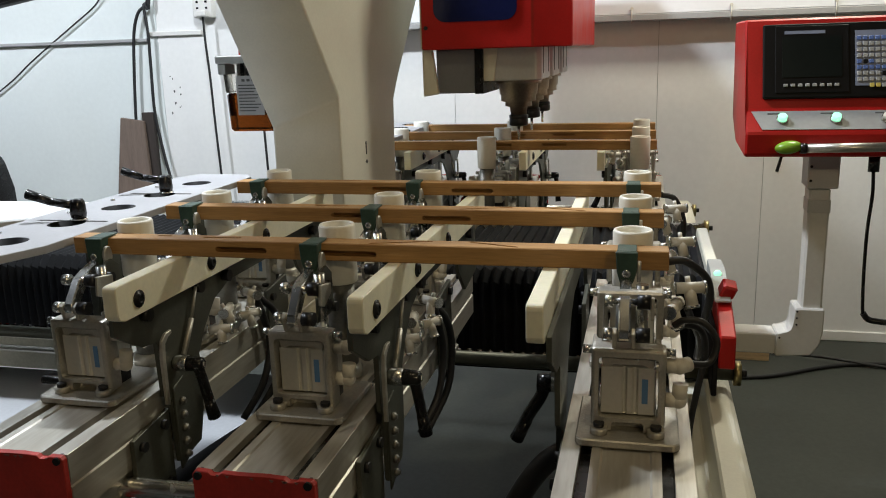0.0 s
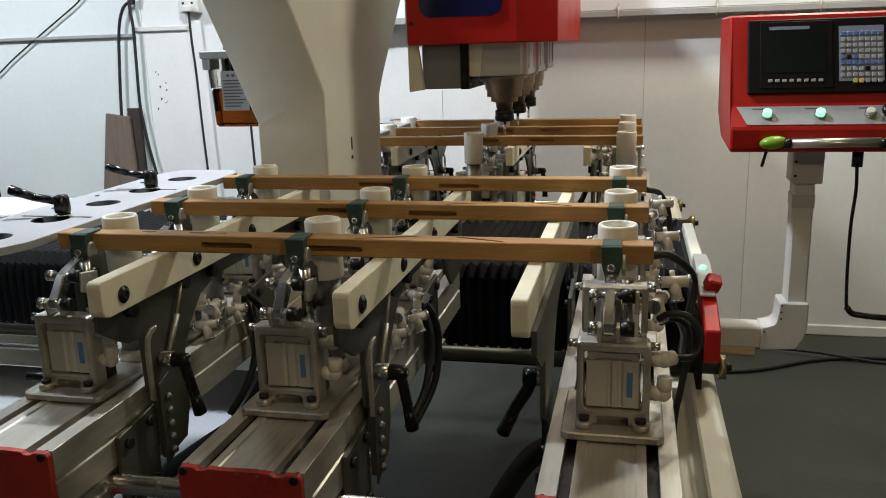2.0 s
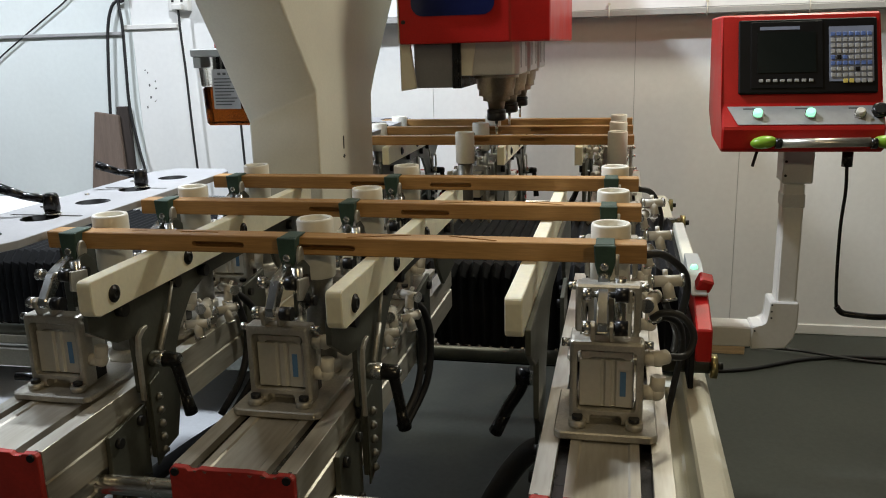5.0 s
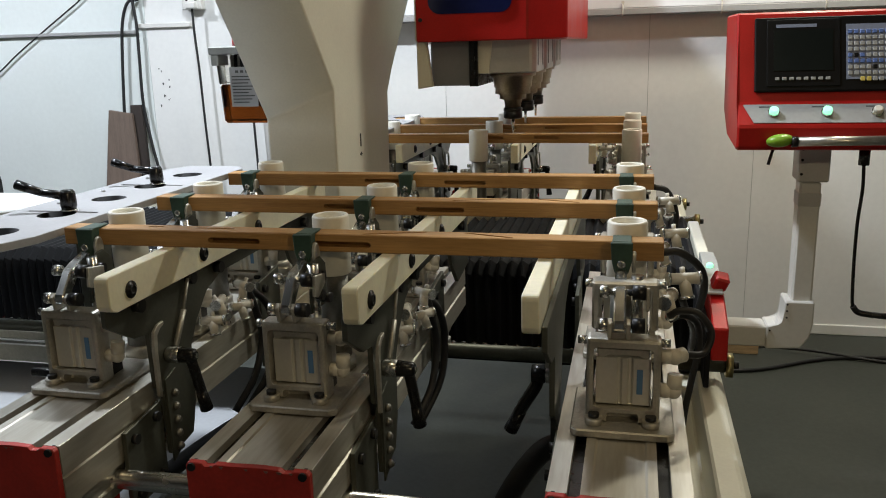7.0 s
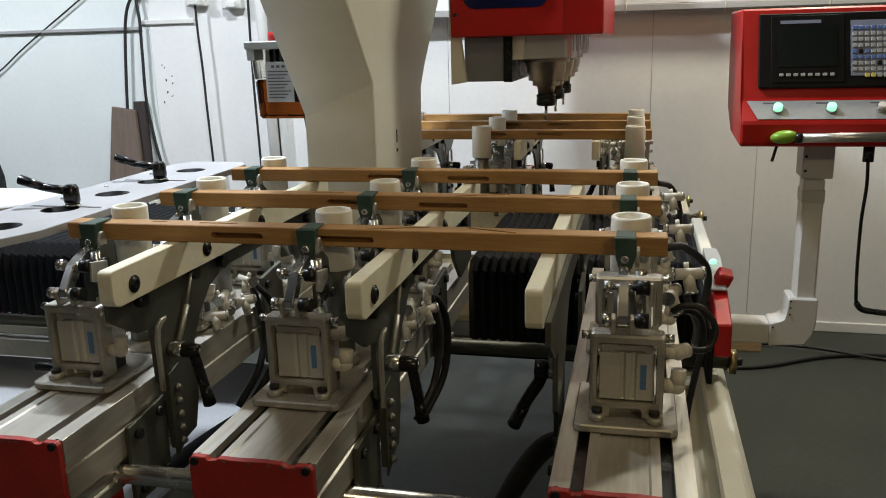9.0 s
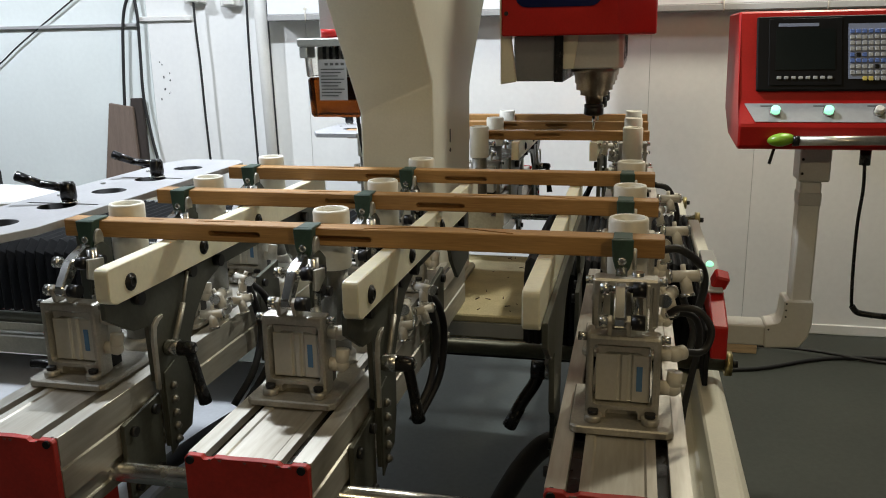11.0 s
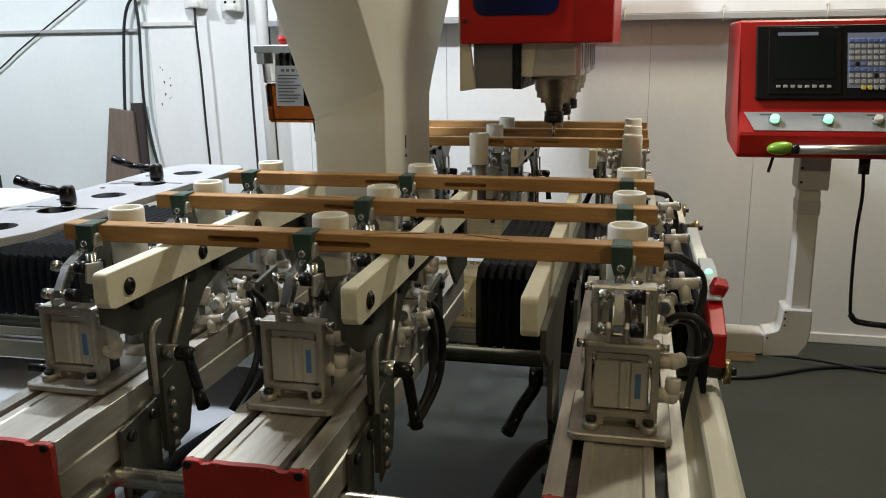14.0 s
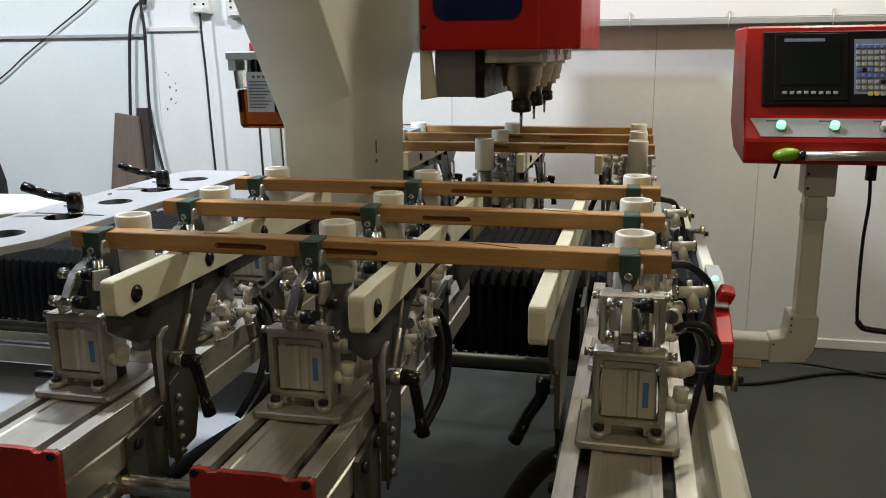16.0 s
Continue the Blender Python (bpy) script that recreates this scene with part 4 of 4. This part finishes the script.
# ---- operator panel ----
def control_panel():
    p = thing("operator_panel", "red enamelled operator panel on a grey post", "control panel", at=(0.470, 1.2, 0))
    w = 0.20
    prof = [(0.0, 1.325), (-0.095, 1.09), (-0.15, 1.035), (-0.15, 0.978), (-0.135, 0.970), (0.10, 0.985), (0.22, 1.05), (0.26, 1.325)]
    part("housing", prism(B(), prof, "x", -w, w, 0.005), RED, p)
    d = Vector((0, -0.095, -0.235)).normalized()      # down the sloping front
    nrm = Vector((0, d.z, -d.y))
    m = Matrix((Vector((1, 0, 0)), -d, nrm)).transposed().to_4x4()
    m.translation = Vector((0.009, 0, 1.325)) + nrm * 0.0005
    face = part("display_unit", box(B(), -0.165, 0.178, -0.225, -0.02, 0.0, 0.012, 0.003), MATTE, p, "black numerical control unit")
    face.matrix_local = m
    part("screen_frame", box(B(), -0.135, 0.045, -0.212, -0.028, 0.0122, 0.0145, 0.001), MATTE, face)
    part("screen", box(B(), -0.118, 0.028, -0.17, -0.058, 0.0147, 0.0160), SCREEN, face, "dark greenish screen")
    part("title_strip", box(B(), -0.112, -0.012, -0.051, -0.042, 0.0147, 0.0155), KEYP, face, "blue-grey title strip")
    for k in range(8):
        part("soft_key", box(B(), -0.115 + 0.0178 * k, -0.104 + 0.0178 * k, -0.196, -0.188, 0.0147, 0.018, 0.001), KEYG, face)
    part("key_field", box(B(), 0.060, 0.168, -0.195, -0.045, 0.0122, 0.0138), KEYP, face, "slate blue key field")
    for r in range(9):
        for c in range(7):
            mat_k = KEYG
            if r in (4, 5) and c < 3 or r == 5 or r == 0:
                mat_k = KEYB
            if r == 8 and c in (2, 3):
                mat_k = KEYY
            if (r, c) in ((4, 1), (6, 4)):
                mat_k = BLACK
            if r == 8 and c < 2:
                continue
            x0, y0 = 0.0635 + 0.0148 * c, -0.061 - 0.0160 * r
            part("key", box(B(), x0, x0 + 0.0112, y0 - 0.0112, y0, 0.0139, 0.0168, 0.0012), mat_k, face)
    # grey sloping shelf with buttons
    d2 = Vector((0, -0.055, -0.055)).normalized()
    n2 = Vector((0, d2.z, -d2.y))
    m2 = Matrix((Vector((1, 0, 0)), -d2, n2)).transposed().to_4x4()
    m2.translation = Vector((0.006, -0.095, 1.09)) + n2 * 0.0005
    shelf = part("button_shelf", prism(B(), [(-0.19, -0.006), (0.19, -0.006), (0.19, -0.068), (-0.165, -0.068)], "z", 0.0, 0.002), TRIMG, p, "grey button strip")
    shelf.matrix_local = m2
    for k, x in enumerate((-0.115, 0.015, 0.135)):
        part("button_ring", rod(B(), (x, -0.036, 0.002), (x, -0.036, 0.009), 0.0145, n=20), CHROME, shelf)
        part("button", lathe(B(), [(0.0115, 0.009), (0.0115, 0.017), (0.008, 0.020)], 20, at=(x, -0.036, 0)), LAMPG if k < 2 else FITTING, shelf, "lit green push button" if k < 2 else "unlit pale button")
    for x in (-0.15, -0.02, 0.11):
        part("button_caption", box(B(), x, x + 0.03, -0.017, -0.013, 0.002, 0.0026), INK, shelf)
    part("emergency_stop", lathe(B(), [(0.014, 0.002), (0.014, 0.012), (0.021, 0.014), (0.021, 0.024), (0.015, 0.028)], 20, at=(0.18, -0.036, 0)), BLACK, shelf, "dark mushroom stop button")
    # handle bar
    part("handle_tube", rod(B(), (-0.055, -0.185, 0.999), (0.155, -0.185, 1.002), 0.012, n=20), ALU, p, "bright aluminium handle tube")
    for x, sgn in ((-0.055, -1), (0.155, 1)):
        bm = rod(B(), (x + sgn * 0.001, -0.185, 0.999), (x + sgn * 0.016, -0.185, 0.999), 0.0135, n=16)
        part("handle_ring", bm, BLACK, p)
        bm = B()
        bmesh.ops.create_uvsphere(bm, u_segments=18, v_segments=12, radius=1)
        for v in bm.verts:
            v.co = Vector((x + sgn * 0.042 + v.co.x * 0.034, -0.178 + v.co.y * 0.022, 1.001 + v.co.z * 0.017 - sgn * v.co.x * 0.003))
        for f in bm.faces:
            f.smooth = True
        part("handle_end", bm, LIME, p, "lime green handle end")
    # post and elbow
    part("post", box(B(), -0.012, 0.070, 0.012, 0.108, 0.862, 0.985, 0.004), POSTG, p, "grey square steel post")
    pieces("post_screw", rods([((-0.004, 0.0105, z), (-0.004, 0.0125, z), 0.004) for z in (0.885, 0.925, 0.955)], 8), BOLT, p)
    part("lower_post", box(B(), -0.003, 0.054, 0.025, 0.095, 0.50, 0.8615, 0.006), PVC, p, "white square lower post")
    part("post_band", box(B(), -0.005, 0.056, 0.023, 0.097, 0.79, 0.83, 0.003), POSTG, p, "grey clamping band")
    bm = prism(B(), [(-0.020, 0.511), (0.060, 0.511), (0.060, 0.440), (0.052, 0.402), (0.030, 0.368), (-0.067, 0.361), (-0.067, 0.433), (-0.036, 0.434), (-0.024, 0.442), (-0.020, 0.455)], "y", 0.013, 0.107, 0.004)
    part("elbow", bm, PVC, p, "white angled elbow")
    pieces("elbow_screw", rods([((x, 0.0115, z), (x, 0.0135, z), 0.0028) for x, z in ((-0.014, 0.502), (-0.014, 0.482), (-0.014, 0.462), (-0.058, 0.42))], 8), BOLT, p)
    part("arm", box(B(), -0.29, -0.066, 0.018, 0.102, 0.366, 0.428, 0.004), PVC, p, "white horizontal arm")
    part("cable_gland", rod(B(), (0.131, -0.08, 0.925), (0.131, -0.08, 0.968), 0.014), BLACK, p)
    part("pendant_cable", hose(B(), [(0.131, -0.08, 0.93), (0.134, -0.08, 0.86), (0.129, -0.08, 0.767), (0.130, -0.08, 0.65), (0.134, -0.08, 0.56), (0.137, -0.08, 0.532)], 0.0046), BLACK, p, "black pendant cable")
    part("cable_sleeve", hose(B(), [(0.137, -0.08, 0.534), (0.150, -0.08, 0.518), (0.175, -0.08, 0.512), (0.25, -0.075, 0.506), (0.34, -0.06, 0.51)], 0.0085), BLACK, p, "thick black cable sleeve")
    part("small_lever", rod(B(), (-0.105, -0.13, 0.975), (-0.118, -0.15, 0.935), 0.004), BLACK, p)
    return p


control_panel()

# ---- wall things ----
def wall_box(x0, x1, label):
    b = thing("wall_box", label, "wall box", "white wall boxes")
    part("box_body", box(B(), x0, x1, WY - 0.115, WY - 0.0015, 1.40, 2.15, 0.003), BOARDW, b)
    part("bottom_frame", box(B(), x0, x1, WY - 0.12, WY - 0.0015, 1.372, 1.3995, 0.003), TRIMG, b, "grey lower frame strip")
    for x in np.arange(x0 + 0.2, x1, 0.42):
        bm = rod(B(), (x, WY - 0.123, 1.36), (x, WY - 0.123, 1.425), 0.003, n=8)
        rod(bm, (x, WY - 0.127, 1.425), (x, WY - 0.1155, 1.425), 0.007, n=8)
        part("hook", bm, FITTING, b)


wall_box(-1.77, -0.266, "white wall box above the machine")
wall_box(-0.258, 1.9, "long white wall box with small hooks")


def leaning_board():
    b = tagged(part("wooden_board", prism(B(), [(-0.235, 0.0), (0.10, 0.0), (0.068, 1.07), (-0.072, 1.09)], "y", -0.012, 0.012, 0.003), OLDWOOD), "weathered brown tapered board leaning against the wall", "board")
    b.matrix_world = pose(-2.68, WY - 0.060, FZ, -1.5, 0, 0)
    c = tagged(part("dark_plank", box(B(), -0.035, 0.035, -0.012, 0.012, 0, 1.115, 0.003), DARKWOOD), "dark plank leaning behind the board", "plank")
    c.matrix_world = pose(-2.585, WY - 0.028, FZ, -0.6, -0.5, 0)


leaning_board()


def cable(name, label, pts, r, m=None):
    return tagged(part(name, hose(B(), pts, r), m or RUBBER), label, "cable")


y = WY - 0.045
cable("hanging_cable", "thick black cable hanging in a loop", [(-2.47, 2.752, 2.999), (-2.47, 2.752, 2.103), (-2.486, 2.752, 1.752), (-2.519, 2.752, 1.571), (-2.582, 2.752, 1.509), (-2.619, 2.752, 1.409), (-2.641, 2.752, 1.237), (-2.663, 2.752, 0.998), (-2.677, 2.752, 0.785), (-2.689, 2.752, 0.583), (-2.701, 2.752, 0.195)], 0.008)
cable("hanging_cable", "thick black cable hanging beside the leaning board", [(-2.507, 2.752, 2.999), (-2.507, 2.752, 1.653), (-2.543, 2.752, 1.552), (-2.536, 2.752, 1.407), (-2.541, 2.752, 1.235), (-2.547, 2.752, 0.997), (-2.521, 2.752, 0.784), (-2.49, 2.752, 0.615), (-2.44, 2.752, 0.296)], 0.008)
cable("socket_cable", "thin black cable below the wall socket", [(-2.201, y, 1.475), (-2.199, y, 1.339), (-2.191, y, 1.168), (-2.186, y, 0.904), (-2.178, y, 0.649), (-2.17, y, 0.3)], 0.006)
cable("wall_cable", "thin black cable sagging across the wall", [(-2.748, 2.764, 1.668), (-2.81, 2.764, 1.59), (-2.865, 2.764, 1.541), (-2.971, 2.764, 1.474), (-3.107, 2.764, 1.39), (-3.288, 2.764, 1.275), (-3.485, 2.764, 1.142), (-3.98, 2.76, 0.87)], 0.0042)
cable("conduit_cable", "thin black cable beside the wall conduit", [(-1.905, y, 1.9), (-1.909, y, 1.48), (-1.912, y, 1.316), (-1.913, y, 1.063), (-1.91, y, 0.862), (-1.907, y, 0.685), (-1.90, y, 0.3)], 0.006)
cable("conduit_cable", "thin dark cable along the wall conduit", [(-1.80, y, 1.9), (-1.80, y, 1.4), (-1.795, y, 1.0), (-1.785, y, 0.5)], 0.004)
cable("floor_cable", "black cable lying on the floor", [(0.30, 2.2, FZ + 0.009), (0.55, 2.25, FZ + 0.009), (0.85, 2.42, FZ + 0.009), (1.15, 2.47, FZ + 0.009), (1.6, 2.4, FZ + 0.009)], 0.009)
cable("floor_cable", "black cable lying on the floor", [(0.52, 2.55, FZ + 0.007), (0.8, 2.47, FZ + 0.026), (1.1, 2.42, FZ + 0.007), (1.6, 2.36, FZ + 0.007)], 0.007)
tagged(part("wall_conduit", rod(B(), (-1.80, WY - 0.035, FZ), (-1.875, WY - 0.035, 2.6), 0.032, n=20), PVC), "cream plastic conduit pipe on the wall", "pipe")
tagged(part("cable_trunking", box(B(), -4.6, -2.555, WY - 0.02, WY - 0.001, 1.362, 1.380, 0.003), TRIMG), "grey cable trunking strip on the wall", "trunking")
tagged(part("dado_strip", box(B(), -2.55, -2.235, WY - 0.016, WY - 0.001, 1.388, 1.412, 0.003), PVC), "pale wall strip below the sockets", "strip")


def socket(x, z):
    s = thing("wall_socket", "white double wall socket with dark pin holes", "wall socket", "wall sockets", at=(x, WY - 0.001, z))
    part("socket_box", box(B(), -0.055, 0.055, -0.045, 0, -0.05, 0.06, 0.005), PVC, s)
    pieces("pin_hole", [lambda bm, dx=dx, dz=dz: box(bm, dx - 0.008, dx + 0.004, -0.047, -0.0449, dz - 0.006, dz + 0.004) for dx in (-0.025, 0.025) for dz in (0.0, 0.03)], BLACK, s)
    part("plug", box(B(), -0.02, 0.035, -0.08, -0.0455, -0.045, -0.015, 0.005), PVC, s)


socket(-2.20, 1.52)
socket(-2.00, 1.50)


def pine_block():
    tagged(part("pine_block", box(B(), 0.33, 0.575, 2.45, 2.57, FZ, FZ + 0.055, 0.003), PINE), "short pale pine block on the floor", "wood block")


pine_block()


def side_table():
    t = thing("side_table", "white laminate side shelf beyond the stop plate", "table", at=(-1.9, 0.0, 0))
    part("tabletop", prism(B(), [(-1.0, 0.29), (0.42, 0.29), (0.52, 0.36), (0.55, 0.57), (-1.0, 0.57)], "z", 0.895, 0.92, 0.004), TABLEW, t)
    for x in (-0.9, -0.45):
        for yy in (0.34, 0.53):
            part("leg", box(B(), x - 0.015, x + 0.015, yy - 0.015, yy + 0.015, FZ, 0.8945, 0.003), GREYP, t)


side_table()
tagged(part("black_bin", prism(B(), [(-0.25, FZ), (0.19, FZ), (0.16, 0.64), (0.14, 0.79), (0.09, 0.83), (-0.25, 0.9)], "y", -0.2, 0.2, 0.02), BLACK), "dark plastic bin standing by the wall", "bin").location = (-3.355, 2.2, 0)
duct = thing("overhead_duct", "dark overhead duct hung from the ceiling", "duct")
part("duct_body", prism(B(), [(-3.098, 1.331), (-1.928, 1.417), (-1.666, 1.455), (-1.653, 1.524), (-3.098, 1.524)], "y", 0.86, 0.91, 0.01), RUBBER, duct)
for x in (-2.8, -1.95):
    part("hanger", rod(B(), (x, 0.885, 1.50), (x, 0.885, 3.0), 0.006), CHROME, duct)


# ---- air hoses ----
def air_hose(pts, r=0.0075):
    return tagged(part("air_hose", hose(B(), pts, r), RUBBER), "glossy black pneumatic air hose", "air hose", "air hoses")


air_hose([(0.050, -0.045, 0.962), (0.075, -0.04, 0.962), (0.105, -0.02, 0.935), (0.115, 0.0, 0.90), (0.110, 0.03, 0.85)], 0.006)
air_hose([(0.060, -0.105, 0.885), (0.075, -0.11, 0.895), (0.100, -0.11, 0.892), (0.118, -0.11, 0.865), (0.108, -0.12, 0.838), (0.080, -0.14, 0.842)], 0.0050)
air_hose([(0.062, -0.10, 0.878), (0.080, -0.09, 0.882), (0.100, -0.08, 0.868), (0.106, -0.07, 0.83), (0.098, -0.06, 0.77), (0.090, -0.05, 0.70), (0.092, -0.04, 0.62)], 0.0050)
air_hose([(0.078, -0.08, 0.905), (0.086, -0.06, 0.88), (0.10, -0.03, 0.84), (0.10, 0.0, 0.80)], 0.0055)
air_hose([(0.05, 0.55, 0.957), (0.080, 0.56, 0.945), (0.10, 0.57, 0.89), (0.095, 0.6, 0.82)], 0.006)
for x in (-0.385, -0.76):
    air_hose([(x, 0.25, 0.79), (x + 0.018, 0.29, 0.745), (x + 0.024, 0.31, 0.68), (x + 0.02, 0.28, 0.60), (x - 0.01, 0.22, 0.53)], 0.0075)
    air_hose([(x + 0.01, 0.23, 0.79), (x + 0.014, 0.25, 0.74), (x + 0.018, 0.26, 0.68), (x + 0.015, 0.22, 0.61), (x - 0.01, 0.17, 0.55)], 0.0075)
air_hose([(-1.25, 0.35, 0.12), (-1.05, 0.30, 0.30), (-0.85, 0.33, 0.44), (-0.70, 0.40, 0.50)], 0.02)
air_hose([(-0.08, 0.1, 0.58), (-0.14, 0.07, 0.565), (-0.20, 0.03, 0.48), (-0.255, -0.02, 0.34), (-0.30, -0.05, 0.14), (-0.38, -0.05, FZ + 0.022)], 0.020)


# ---- movement ----
TRAVEL = [(0, 0.0), (0.5, 0.042), (1, 0.069), (1.5, 0.025), (2, -0.003), (2.5, 0.013), (3, 0.064), (3.5, 0.079), (4, 0.064), (4.9, -0.003), (6.1, 0.072), (6.5, 0.059), (7, 0.008), (7.5, -0.01), (7.7, -0.011), (7.9, -0.011), (8.1, -0.008), (8.3, 0.015),
          (8.5, 0.081), (8.6, 0.099), (8.8, 0.105), (9, 0.106), (9.2, 0.107), (9.5, 0.112), (10.6, 0.22), (11.5, 0.311), (12, 0.329), (12.5, 0.282), (13, 0.234), (13.5, 0.186), (14, 0.139), (14.4, 0.112), (14.6, 0.108), (14.8, 0.108), (15, 0.109), (15.5, 0.105), (15.7, 0.088), (15.85, 0.064), (16, 0.035)]
REACH = {15.7: -0.035, 15.85: -0.075, 16: -0.15}
LIFT = {7.9: 0.020, 8.1: 0.042, 8.3: 0.058, 8.5: 0.058, 8.6: 0.057, 8.8: 0.054, 9: 0.028, 9.2: 0.006, 14.6: 0.026, 14.8: 0.036, 15: 0.042, 15.5: 0.055, 15.7: 0.057, 15.85: 0.058, 16: 0.060}


def motions():
    k = 0.957
    walk(COLUMN, [(t, pose(d * k, 0, 0)) for t, d in TRAVEL])
    walk(HEAD, [(t, pose(d * k, REACH.get(t, 0), 0)) for t, d in TRAVEL])
    for s in SPINDLES:
        x, y, z = s.location
        walk(s, [(t, pose(x, y, z + LIFT.get(t, 0))) for t, d in TRAVEL])
    for pleats, fixed, moving in ((PLEATS_L, -2.28, -1.06), (PLEATS_R, 0.17, -0.50)):
        n = len(pleats)
        for j, p in enumerate(pleats):
            u = (j + 0.5) / n
            walk(p, [(t, pose(fixed + (moving + d * k - fixed) * u, 0, 0)) for t, d in TRAVEL])


motions()
